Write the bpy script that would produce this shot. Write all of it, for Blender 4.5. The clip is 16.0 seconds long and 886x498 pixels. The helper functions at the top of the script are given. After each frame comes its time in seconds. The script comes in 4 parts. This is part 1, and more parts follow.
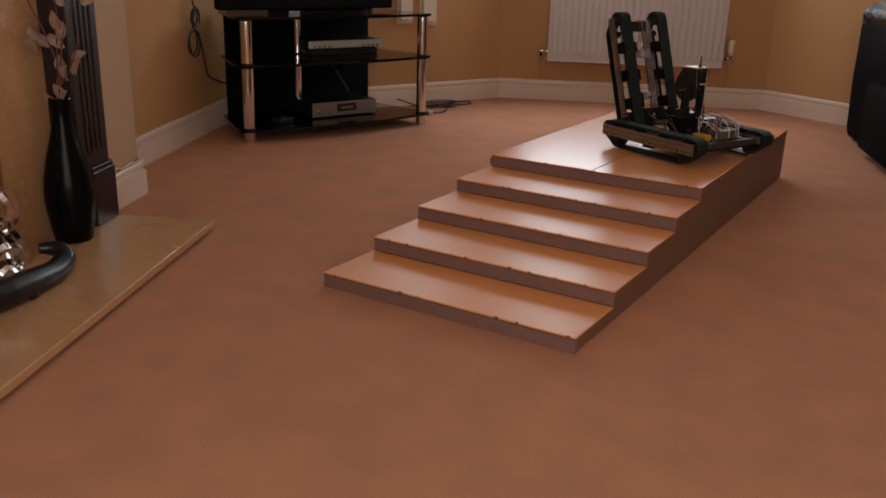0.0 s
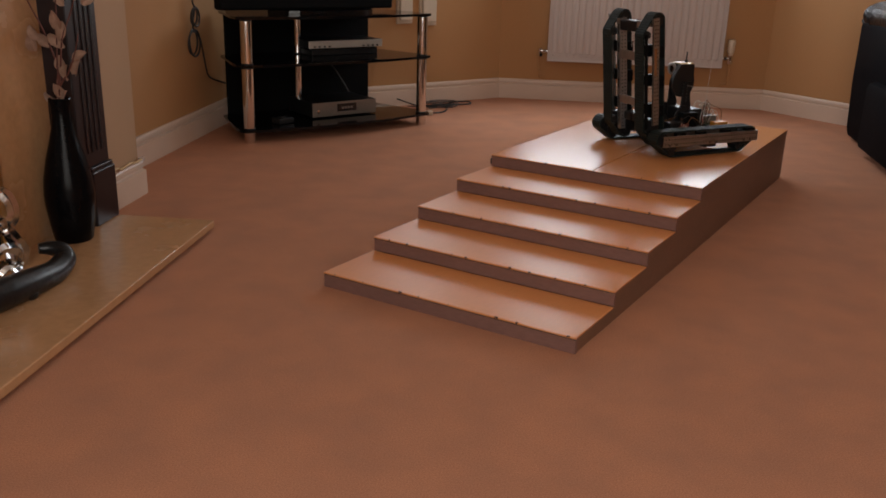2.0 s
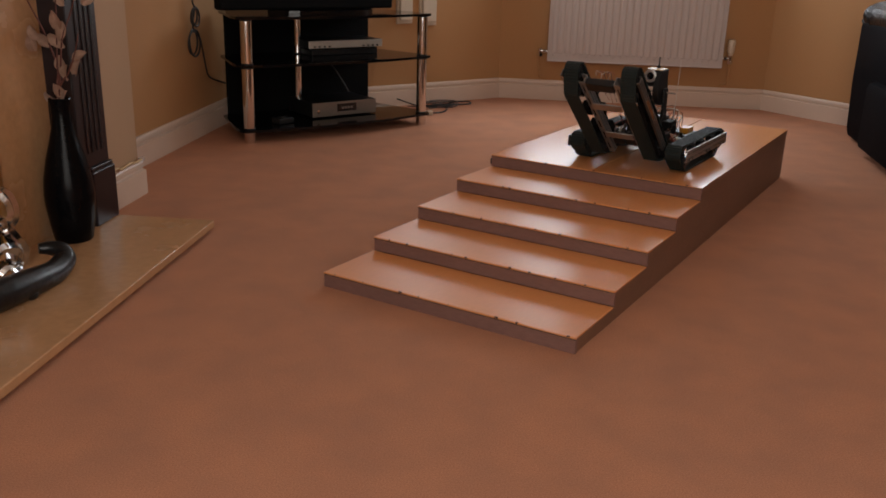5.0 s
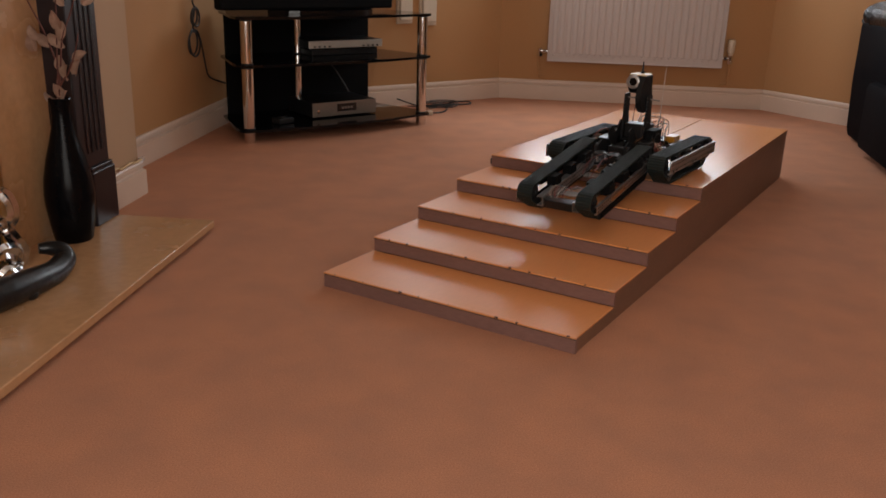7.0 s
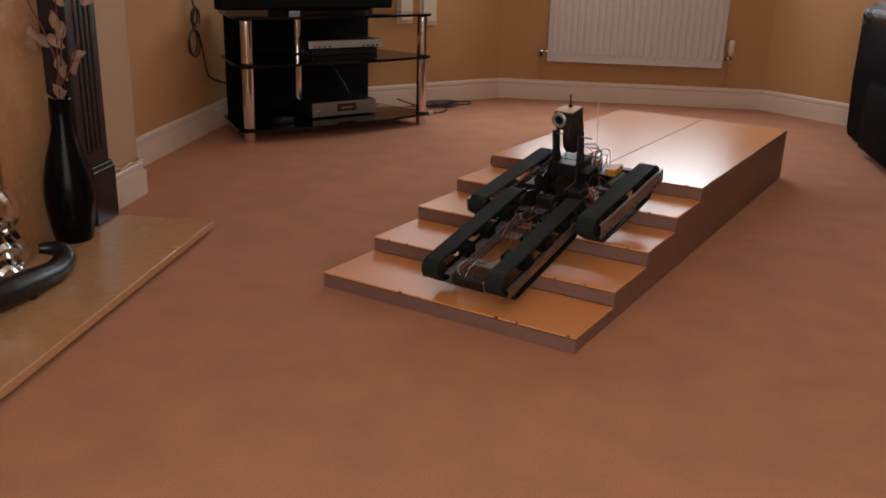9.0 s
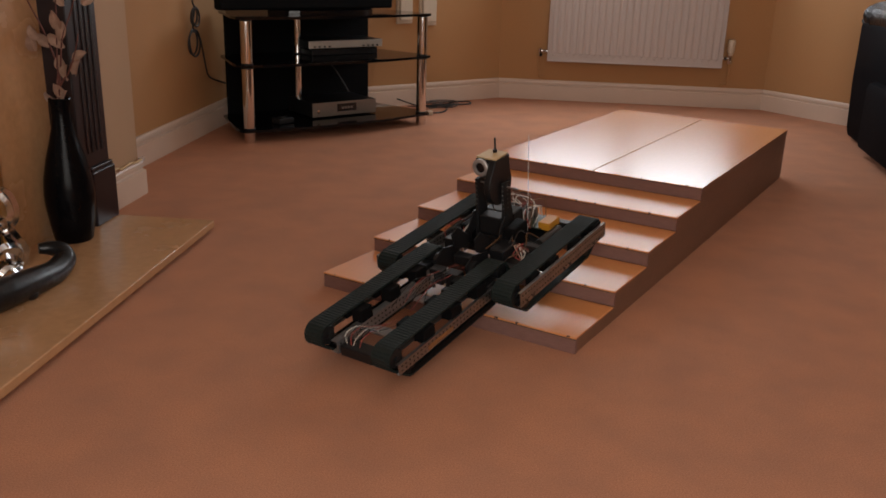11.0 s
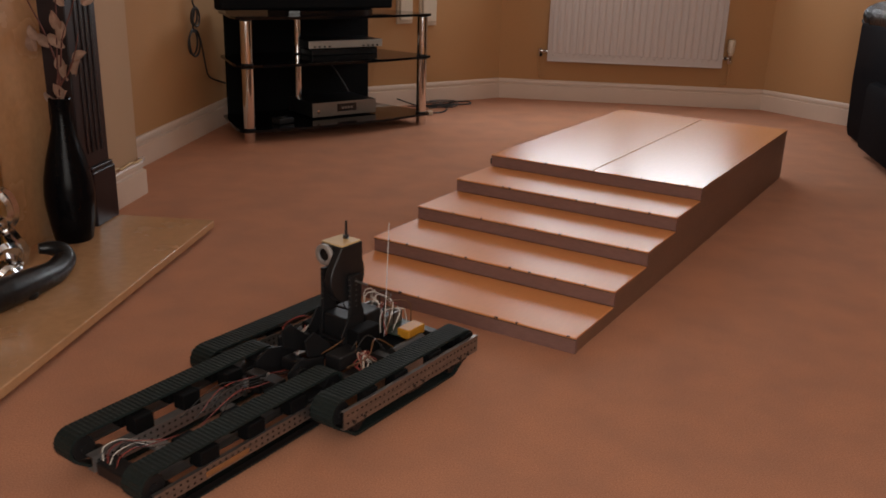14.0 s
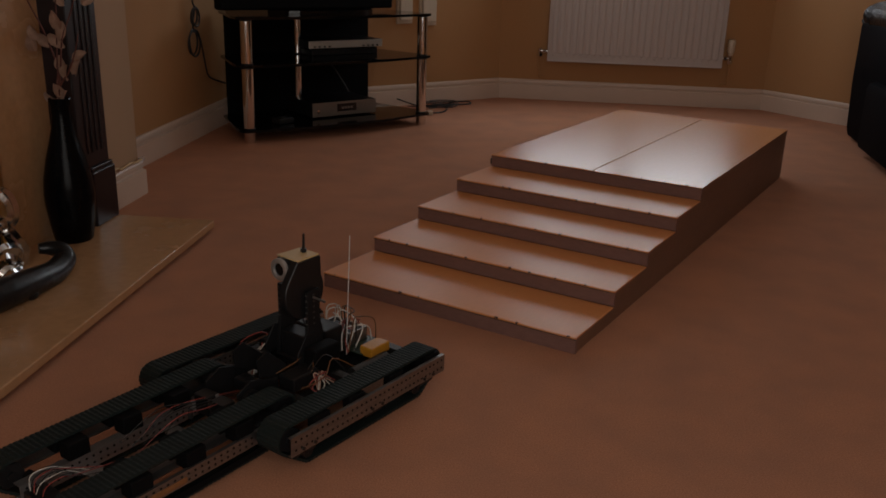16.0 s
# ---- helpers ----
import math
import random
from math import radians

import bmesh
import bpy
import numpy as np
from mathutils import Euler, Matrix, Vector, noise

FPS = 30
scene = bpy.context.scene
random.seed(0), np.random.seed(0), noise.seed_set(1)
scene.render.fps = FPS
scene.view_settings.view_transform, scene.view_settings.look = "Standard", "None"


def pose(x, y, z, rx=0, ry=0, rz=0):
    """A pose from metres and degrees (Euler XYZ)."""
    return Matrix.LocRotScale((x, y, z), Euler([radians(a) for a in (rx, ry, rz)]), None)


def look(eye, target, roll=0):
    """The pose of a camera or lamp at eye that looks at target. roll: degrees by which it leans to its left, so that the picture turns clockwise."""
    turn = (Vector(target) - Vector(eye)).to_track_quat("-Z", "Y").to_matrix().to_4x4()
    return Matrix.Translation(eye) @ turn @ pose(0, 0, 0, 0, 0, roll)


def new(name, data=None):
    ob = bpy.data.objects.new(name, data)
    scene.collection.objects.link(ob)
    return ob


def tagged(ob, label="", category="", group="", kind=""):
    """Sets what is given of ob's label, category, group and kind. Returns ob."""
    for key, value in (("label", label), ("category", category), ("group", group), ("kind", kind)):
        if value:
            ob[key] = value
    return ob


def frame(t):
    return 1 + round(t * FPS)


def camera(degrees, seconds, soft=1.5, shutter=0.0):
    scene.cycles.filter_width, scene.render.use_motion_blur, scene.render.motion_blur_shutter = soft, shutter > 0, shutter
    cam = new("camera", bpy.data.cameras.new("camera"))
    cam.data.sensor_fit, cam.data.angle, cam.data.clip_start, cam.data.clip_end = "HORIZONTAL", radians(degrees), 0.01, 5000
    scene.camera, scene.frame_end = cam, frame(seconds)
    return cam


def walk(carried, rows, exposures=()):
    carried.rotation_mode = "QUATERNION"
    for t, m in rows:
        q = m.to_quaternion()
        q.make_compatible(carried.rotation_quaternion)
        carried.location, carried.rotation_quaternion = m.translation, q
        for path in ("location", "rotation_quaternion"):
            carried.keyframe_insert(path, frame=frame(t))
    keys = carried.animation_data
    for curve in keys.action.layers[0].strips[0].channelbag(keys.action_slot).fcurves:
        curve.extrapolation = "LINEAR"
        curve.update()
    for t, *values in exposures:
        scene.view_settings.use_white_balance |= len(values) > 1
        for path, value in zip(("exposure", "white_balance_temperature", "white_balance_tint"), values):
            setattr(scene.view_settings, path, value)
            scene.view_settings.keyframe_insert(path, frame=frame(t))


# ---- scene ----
cam = camera(53.66, 16.0, soft=1.7, shutter=0.4)
EYE = (0.677, -1.677, 0.840)
VIEW = look(EYE, (0.677 - 0.4963, -1.677 + 0.8076, 0.840 - 0.3188), 1.703)
walk(cam, [(0.0, VIEW), (16.0, VIEW)],
     exposures=[(0.0, -0.03), (4.0, -0.03), (6.5, 0.10), (9.0, 0.14), (12.0, 0.06), (15.3, 0.0), (15.5, -0.08), (15.7, -0.45), (16.0, -1.12)])

# ---- light: overcast daylight through the bay windows and the garden door ----
TURN = 25.7                      # the room's own axes against the world's
ROOM = pose(0, 0, 0, 0, 0, TURN)
world = bpy.data.worlds.new("sky")
scene.world = world
world.use_nodes = True
_nt = world.node_tree
_sky = _nt.nodes.new("ShaderNodeTexSky")
_sky.sky_type, _sky.sun_disc = "NISHITA", False
_sky.sun_elevation, _sky.sun_rotation = radians(35), radians(10)
_bg = _nt.nodes["Background"]
_bg.inputs["Strength"].default_value = 0.10
_nt.links.new(_sky.outputs["Color"], _bg.inputs["Color"])


def window_light(name, m, sx, sy, watts, colour):
    data = bpy.data.lights.new(name, "AREA")
    data.shape, data.size, data.size_y, data.energy, data.color = "RECTANGLE", sx, sy, watts, colour
    ob = new(name, data)
    ob.matrix_world = m
    return ob


DAY = (0.88, 0.94, 1.0)
# lamps look along their own -z
window_light("daylight_bay_centre", ROOM @ pose(0.10, 3.70, 1.26, -90, 0, 0), 0.58, 0.76, 12.5, DAY)
window_light("daylight_bay_centre", ROOM @ pose(0.77, 3.70, 1.26, -90, 0, 0), 0.58, 0.76, 12.5, DAY)
window_light("daylight_bay_wing", ROOM @ pose(-1.05, 3.12, 1.26, -90, 0, 41.3), 1.15, 0.76, 15, DAY)
window_light("daylight_bay_side", ROOM @ pose(1.80, 3.02, 1.26, -90, 0, -50.5), 1.0, 0.76, 4, DAY)
window_light("daylight_garden_door", ROOM @ pose(0.1, -2.48, 1.15, 90, 0, 0), 1.7, 1.9, 43, (1.0, 0.91, 0.83))


# ---- materials ----
def mat(name, base, rough=0.5, metal=0.0, vary=0.15, scale=6.0, grain=0.1, grain_scale=120.0, bump=0.0,
        bump_scale=200.0, stretch=(1, 1, 1), tint=None, coat=0.0, spec=0.5, rvary=0.0):
    m = bpy.data.materials.new(name)
    m.use_nodes = True
    nt = m.node_tree
    N, L = nt.nodes, nt.links
    bs = N["Principled BSDF"]
    bs.inputs["Roughness"].default_value, bs.inputs["Metallic"].default_value = rough, metal
    bs.inputs["Coat Weight"].default_value, bs.inputs["Specular IOR Level"].default_value = coat, spec
    co = N.new("ShaderNodeTexCoord")
    mp = N.new("ShaderNodeMapping")
    mp.inputs["Scale"].default_value = stretch
    L.new(co.outputs["Object"], mp.inputs["Vector"])

    def tex(s, d):
        n = N.new("ShaderNodeTexNoise")
        n.inputs["Scale"].default_value, n.inputs["Detail"].default_value = s, d
        L.new(mp.outputs["Vector"], n.inputs["Vector"])
        return n

    big, fine = tex(scale, 5), tex(grain_scale, 3)

    def mix(a, fac, amount, other):
        r = N.new("ShaderNodeValToRGB")
        r.color_ramp.elements[0].position, r.color_ramp.elements[1].position = 0.3, 0.7
        r.color_ramp.elements[0].color = (0, 0, 0, 1)
        r.color_ramp.elements[1].color = (amount, amount, amount, 1)
        L.new(fac, r.inputs["Fac"])
        x = N.new("ShaderNodeMix")
        x.data_type = "RGBA"
        L.new(r.outputs["Color"], x.inputs[0])
        if isinstance(a, tuple):
            x.inputs[6].default_value = a
        else:
            L.new(a, x.inputs[6])
        x.inputs[7].default_value = other
        return x.outputs[2]

    dark = tuple(c * 0.45 for c in base)
    c1 = mix((*base, 1), big.outputs["Fac"], min(1, vary * 2), (*(tint or dark), 1))
    c2 = mix(c1, fine.outputs["Fac"], min(1, grain * 2), (*dark, 1))
    L.new(c2, bs.inputs["Base Color"])
    if rvary:
        mr = N.new("ShaderNodeMapRange")
        mr.inputs[3].default_value, mr.inputs[4].default_value = max(0, rough - rvary), min(1, rough + rvary)
        L.new(big.outputs["Fac"], mr.inputs[0])
        L.new(mr.outputs[0], bs.inputs["Roughness"])
    if bump:
        bt = tex(bump_scale, 4)
        bp = N.new("ShaderNodeBump")
        bp.inputs["Strength"].default_value, bp.inputs["Distance"].default_value = bump, 0.01
        L.new(bt.outputs["Fac"], bp.inputs["Height"])
        L.new(bp.outputs["Normal"], bs.inputs["Normal"])
    return m


CARPET = mat("carpet_pile", (0.568, 0.264, 0.154), 0.95, vary=0.30, scale=6.5, grain=0.26, grain_scale=330, bump=0.35,
             bump_scale=700, tint=(0.38, 0.196, 0.134), spec=0.1)
WALLPAINT = mat("tan_wall_paint", (0.43, 0.228, 0.10), 0.75, vary=0.05, scale=2.0, grain=0.03, grain_scale=90, bump=0.08,
                bump_scale=300, spec=0.25)
BREASTPAINT = mat("cream_wall_paint", (0.47, 0.31, 0.19), 0.75, vary=0.05, scale=2.0, grain=0.03, bump=0.08, bump_scale=300, spec=0.25)
CEILPAINT = mat("white_ceiling_paint", (0.78, 0.74, 0.68), 0.85, vary=0.04, bump=0.05)
GLOSSWHITE = mat("white_gloss_paint", (0.63, 0.49, 0.39), 0.35, vary=0.05, scale=5, grain=0.03, bump=0.03, bump_scale=60)
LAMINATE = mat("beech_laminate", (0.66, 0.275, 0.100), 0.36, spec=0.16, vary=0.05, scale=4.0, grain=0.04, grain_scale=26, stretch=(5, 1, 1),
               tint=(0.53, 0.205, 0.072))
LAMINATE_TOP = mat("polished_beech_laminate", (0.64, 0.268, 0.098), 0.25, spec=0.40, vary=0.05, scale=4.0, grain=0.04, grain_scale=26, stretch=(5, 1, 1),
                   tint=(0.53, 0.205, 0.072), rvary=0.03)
# mauve-brown risers; the shade on their faces is mixed into the base
LAMINATE_RISER_SHADE = mat("laminate_riser_shade", (0.200, 0.106, 0.088), 0.5, vary=0.10, scale=5.0, grain=0.12, grain_scale=40, stretch=(1, 1, 4), spec=0.3)
# same laminate, with the unlit side's shade put into a darker base
LAMINATE_SIDE_SHADE = mat("laminate_side_shade", (0.195, 0.102, 0.064), 0.5, vary=0.12, scale=4.0, grain=0.12, grain_scale=40, stretch=(1, 1, 4), spec=0.3)
CHIP_GAP = mat("dark_chip_and_gap", (0.04, 0.025, 0.02), 0.8)
CARPET_ORANGE = mat("carpet_orange", (0.24, 0.10, 0.035), 0.6, vary=0.3, scale=30)
MATTBLACK = mat("matt_black", (0.0035, 0.0035, 0.004), 0.7, vary=0.2, spec=0.1)
RUBBER = mat("black_rubber", (0.008, 0.0135, 0.0130), 0.62, vary=0.3, scale=14, grain=0.2, grain_scale=150, spec=0.25, tint=(0.013, 0.020, 0.019), bump=0.2, bump_scale=150)
ALU = mat("brushed_aluminium", (0.38, 0.365, 0.35), 0.46, 1.0, vary=0.25, scale=20, grain=0.2, grain_scale=90, stretch=(1, 6, 6), rvary=0.1)
BRIGHTALU = mat("bright_aluminium", (0.46, 0.45, 0.445), 0.42, 0.9, vary=0.2, scale=20, grain=0.15, grain_scale=90, stretch=(1, 6, 6))
BLACKPLASTIC = mat("black_plastic", (0.009, 0.009, 0.010), 0.42, spec=0.35, vary=0.2, scale=12, bump=0.05, bump_scale=150)
BLACKMETAL = mat("black_painted_metal", (0.010, 0.010, 0.011), 0.5, 0.0, spec=0.2, vary=0.2, scale=15)
GREYMETAL = mat("dull_grey_metal", (0.11, 0.104, 0.10), 0.5, 0.9, vary=0.3, scale=20)
SILVER = mat("silver_plastic", (0.27, 0.24, 0.21), 0.36, 0.6, vary=0.08)
PALESILVER = mat("pale_silver_plastic", (0.58, 0.53, 0.47), 0.38, 0.35, vary=0.08)
LENSMETAL = mat("turned_aluminium", (0.50, 0.49, 0.48), 0.36, 0.75, vary=0.1, scale=20)
CHROME = mat("chrome", (0.80, 0.78, 0.76), 0.09, 1.0, vary=0.05, scale=5)
BLACKGLASS = mat("black_glass", (0.004, 0.004, 0.005), 0.07, vary=0.0, grain=0.0, spec=0.3)
MARBLE = mat("beige_marble", (0.50, 0.278, 0.138), 0.26, vary=0.26, scale=7, grain=0.12, grain_scale=45, tint=(0.40, 0.222, 0.112), coat=0.1, rvary=0.06)
MAHOGANY = mat("dark_mahogany", (0.013, 0.006, 0.007), 0.36, spec=0.3, vary=0.3, scale=8, grain=0.2, grain_scale=50, stretch=(6, 6, 1), tint=(0.022, 0.009, 0.009))
BLACKGLAZE = mat("black_glaze", (0.003, 0.003, 0.004), 0.24, spec=0.10, vary=0.2, scale=10, bump=0.03, bump_scale=40)
CARVED = mat("black_lacquer", (0.007, 0.0065, 0.007), 0.34, spec=0.35, vary=0.3, scale=20, bump=0.12, bump_scale=50)
BRASS = mat("antique_brass", (0.50, 0.27, 0.09), 0.3, 0.9, vary=0.25, scale=12)
POLISHED = mat("polished_silver", (0.78, 0.76, 0.74), 0.14, 1.0, vary=0.2, scale=15)
LEATHER = mat("black_leather", (0.0050, 0.0051, 0.0066), 0.66, spec=0.02, vary=0.2, scale=8, bump=0.25, bump_scale=90)
LEATHER_WORN = mat("worn_shiny_leather", (0.004, 0.0042, 0.0052), 0.34, spec=0.40, vary=0.2, scale=8, bump=0.9, bump_scale=38)
PETAL = mat("dried_petal", (0.52, 0.35, 0.26), 0.8, vary=0.3, scale=25, tint=(0.34, 0.19, 0.14), bump=0.2, bump_scale=120)
TWIG = mat("red_brown_twig", (0.12, 0.035, 0.025), 0.7, vary=0.3, scale=30)
RADPAINT = mat("radiator_enamel", (0.48, 0.405, 0.37), 0.38, vary=0.06, scale=6, grain=0.03, tint=(0.44, 0.37, 0.335))
CREAMPLASTIC = mat("cream_plastic", (0.62, 0.52, 0.40), 0.4, vary=0.05)
CABLE = mat("black_cable", (0.012, 0.011, 0.011), 0.5, vary=0.1)
WIRE_W = mat("white_wire", (0.62, 0.58, 0.52), 0.5, vary=0.1)
WIRE_R = mat("red_wire", (0.28, 0.05, 0.04), 0.5, vary=0.1)
WIRE_O = mat("orange_wire", (0.14, 0.06, 0.02), 0.5, vary=0.1)
YELLOW = mat("amber_plastic", (0.50, 0.22, 0.02), 0.4, vary=0.15)
TANCARD = mat("tan_plate", (0.60, 0.42, 0.20), 0.5, vary=0.15)
CLEARTUBE = mat("pale_nylon_tube", (0.62, 0.60, 0.57), 0.35, vary=0.05)
BOARDGREEN = mat("circuit_board", (0.03, 0.05, 0.035), 0.4, vary=0.3, scale=40)
SCREEN = mat("dark_display", (0.01, 0.01, 0.012), 0.1, vary=0.0, grain=0.0)
GLASS = bpy.data.materials.new("window_glass")
GLASS.use_nodes = True
_g = GLASS.node_tree.nodes["Principled BSDF"]
_g.inputs["Transmission Weight"].default_value, _g.inputs["Roughness"].default_value = 1.0, 0.0


# ---- mesh helpers ----
def box(bm, x0, x1, y0, y1, z0, z1, bevel=0.0):
    vs = [bm.verts.new((x, y, z)) for x in (x0, x1) for y in (y0, y1) for z in (z0, z1)]
    fs = [bm.faces.new([vs[i] for i in f]) for f in
          ((0, 1, 3, 2), (4, 6, 7, 5), (0, 4, 5, 1), (2, 3, 7, 6), (0, 2, 6, 4), (1, 5, 7, 3))]
    if bevel:
        es = list({e for f in fs for e in f.edges})
        bmesh.ops.bevel(bm, geom=es, offset=bevel, segments=2, affect="EDGES", profile=0.5)
    return vs


def cyl(bm, p, q, r, r2=None, n=16):
    p, q = Vector(p), Vector(q)
    d = q - p
    m = Matrix.Translation((p + q) / 2) @ d.to_track_quat("Z", "Y").to_matrix().to_4x4()
    return bmesh.ops.create_cone(bm, cap_ends=True, segments=n, radius1=r, radius2=r if r2 is None else r2, depth=d.length, matrix=m)["verts"]


def lathe(bm, profile, centre=(0, 0, 0), n=32):
    c = Vector(centre)
    rings = []
    for r, z in profile:
        rings.append([bm.verts.new(c + Vector((r * math.cos(2 * math.pi * i / n), r * math.sin(2 * math.pi * i / n), z))) for i in range(n)])
    for a, b in zip(rings, rings[1:]):
        for i in range(n):
            bm.faces.new((a[i], a[(i + 1) % n], b[(i + 1) % n], b[i]))
    bm.faces.new(rings[0][::-1])
    bm.faces.new(rings[-1])


def prism(bm, poly, axis, a, b, bevel=0.0):
    """A closed outline swept along one axis: 'y' takes (x, z), 'z' takes (x, y), 'x' takes (y, z)."""
    def at(p, h):
        return {"y": (p[0], h, p[1]), "z": (p[0], p[1], h), "x": (h, p[0], p[1])}[axis]
    lo = [bm.verts.new(at(p, a)) for p in poly]
    hi = [bm.verts.new(at(p, b)) for p in poly]
    n = len(poly)
    fs = [bm.faces.new(lo[::-1]), bm.faces.new(hi)]
    for i in range(n):
        fs.append(bm.faces.new((lo[i], lo[(i + 1) % n], hi[(i + 1) % n], hi[i])))
    bmesh.ops.recalc_face_normals(bm, faces=fs)
    if bevel:
        es = list({e for f in fs for e in f.edges})
        bmesh.ops.bevel(bm, geom=es, offset=bevel, segments=1, affect="EDGES")


def tube(bm, points, r, n=6, steps=6, r_end=None):
    """A round tube through the points, smoothed."""
    P = [Vector(p) for p in points]
    path = []
    for i in range(len(P) - 1):
        a, b, c, d = P[max(i - 1, 0)], P[i], P[i + 1], P[min(i + 2, len(P) - 1)]
        for k in range(steps):
            t = k / steps
            path.append(0.5 * ((2 * b) + (c - a) * t + (2 * a - 5 * b + 4 * c - d) * t * t + (3 * b - a - 3 * c + d) * t ** 3))
    path.append(P[-1])
    rings = []
    for i, p in enumerate(path):
        d = (path[min(i + 1, len(path) - 1)] - path[max(i - 1, 0)]).normalized()
        s = d.orthogonal().normalized()
        if rings:
            s = (last - d * last.dot(d)).normalized()
        last = s
        u = d.cross(s)
        k = i / (len(path) - 1)
        rr = r[min(int(k * (len(r) - 1)), len(r) - 2)] * (1 - (k * (len(r) - 1)) % 1) + r[min(int(k * (len(r) - 1)) + 1, len(r) - 1)] * ((k * (len(r) - 1)) % 1) if isinstance(r, tuple) else r
        if k == 1 and isinstance(r, tuple):
            rr = r[-1]
        rings.append([bm.verts.new(p + rr * (s * math.cos(2 * math.pi * j / n) + u * math.sin(2 * math.pi * j / n))) for j in range(n)])
    for a, b in zip(rings, rings[1:]):
        for j in range(n):
            bm.faces.new((a[j], a[(j + 1) % n], b[(j + 1) % n], b[j]))
    bm.faces.new(rings[0][::-1])
    bm.faces.new(rings[-1])


def mesh(name, bm, material, smooth=False):
    me = bpy.data.meshes.new(name)
    bmesh.ops.recalc_face_normals(bm, faces=bm.faces)
    bm.to_mesh(me)
    bm.free()
    me.materials.append(material)
    if smooth:
        for p in me.polygons:
            p.use_smooth = True
        me.set_sharp_from_angle(angle=radians(40))
    return me


def thing(name, bm, material, label, category, group="", kind="", at=None, smooth=False):
    ob = new(name, mesh(name, bm, material, smooth))
    if at is not None:
        ob.matrix_world = at
    return tagged(ob, label, category, group, kind)


def part(name, bm, material, parent, label="", smooth=False, at=None):
    ob = new(name, mesh(name, bm, material, smooth))
    ob.parent = parent
    if at is not None:
        ob.matrix_basis = at
    return tagged(ob, label)


def base(name, at, label, category, group=""):
    ob = new(name)
    ob.empty_display_size = 0.05
    ob.matrix_world = at
    return tagged(ob, label, category, group)


def B():
    return bmesh.new()


# ---- the room: floor, ceiling, walls ----
HIGH = 2.4
PLAN = [(-1.69, -2.5), (-1.69, -1.10), (-1.505, -1.10), (-1.505, 1.085), (-1.69, 1.085), (-1.69, 2.56),
        (-0.370, 3.725), (1.234, 3.705), (2.30, 2.42), (2.30, -2.5)]
bm = B()
box(bm, -2.2, 2.8, -3.4, 4.2, -0.1, 0.0)
thing("floor", bm, CARPET, "short-pile terracotta brown fitted carpet", "carpet", kind="structure", at=ROOM)
bm = B()
box(bm, -2.2, 2.8, -3.4, 4.2, HIGH, HIGH + 0.1)
thing("ceiling", bm, CEILPAINT, "plain white painted ceiling", "ceiling", kind="structure", at=ROOM)


def wall(name, p, q, material, label, opening=None, thick=0.14):
    """A wall from p to q, the room on its right; opening: (start, end, sill, head) along it."""
    p, q = Vector(p), Vector(q)
    d = q - p
    n = d.length
    at = ROOM @ Matrix.Translation((p.x, p.y, 0)) @ pose(0, 0, 0, 0, 0, math.degrees(math.atan2(d.y, d.x)))
    bm = B()
    if opening:
        a, b, lo, hi = opening
        xs, zs = (0, a, b, n), (0, lo, hi, HIGH)
        V = {(i, k, y): bm.verts.new((xs[i], y * thick, zs[k])) for i in range(4) for k in range(4) for y in (0, 1)}
        cells = [(i, k) for i in range(3) for k in range(3) if (i, k) != (1, 1)]
        for i, k in cells:
            for y in (0, 1):
                bm.faces.new([V[p] for p in ((i, k, y), (i + 1, k, y), (i + 1, k + 1, y), (i, k + 1, y))])
            for (di, dk), (p, q) in (((-1, 0), ((i, k), (i, k + 1))), ((1, 0), ((i + 1, k), (i + 1, k + 1))),
                                     ((0, -1), ((i, k), (i + 1, k))), ((0, 1), ((i, k + 1), (i + 1, k + 1)))):
                if (i + di, k + dk) not in cells:
                    bm.faces.new([V[(*p, 0)], V[(*q, 0)], V[(*q, 1)], V[(*p, 1)]])
    else:
        box(bm, 0, n, 0, thick, 0, HIGH)
    ob = thing(name, bm, material, label, "wall", kind="structure", at=at)
    if opening:
        window_in(at, opening)
    return at, n


def window_in(at, opening):
    a, b, lo, hi = opening
    w = base("window_1", at, "white framed double-glazed window with slim frame", "window")
    w["kind"] = "structure"
    bm = B()
    for x0, x1, z0, z1 in ((a, a + 0.05, lo, hi), (b - 0.05, b, lo, hi), (a + 0.05, b - 0.05, lo, lo + 0.05),
                           (a + 0.05, b - 0.05, hi - 0.05, hi), ((a + b) / 2 - 0.025, (a + b) / 2 + 0.025, lo + 0.05, hi - 0.05)):
        box(bm, x0, x1, 0.07, 0.12, z0, z1)
    part("window_frame", bm, GLOSSWHITE, w)
    for x0, x1 in ((a + 0.05, (a + b) / 2 - 0.025), ((a + b) / 2 + 0.025, b - 0.05)):
        bm = B()
        box(bm, x0, x1, 0.09, 0.096, lo + 0.05, hi - 0.05)
        part("pane", bm, GLASS, w).visible_shadow = False
    if lo > 0.3:
        bm = B()
        box(bm, a - 0.04, b + 0.04, -0.05, 0.068, lo + 0.002, lo + 0.03, 0.004)
        part("window_sill", bm, GLOSSWHITE, w)


def skirting(at, n, a=0.0, b=0.0, high=0.12):
    prof = [(0, 0), (0, high), (-0.008, high), (-0.012, high - 0.008), (-0.013, high - 0.020), (-0.007, high - 0.024),
            (-0.007, high - 0.031), (-0.020, high - 0.034), (-0.020, 0)]
    bm = B()
    prism(bm, prof, "x", -a, n + b)
    thing("baseboard", bm, GLOSSWHITE, "white gloss moulded skirting board along the wall", "skirting", kind="structure", at=at)


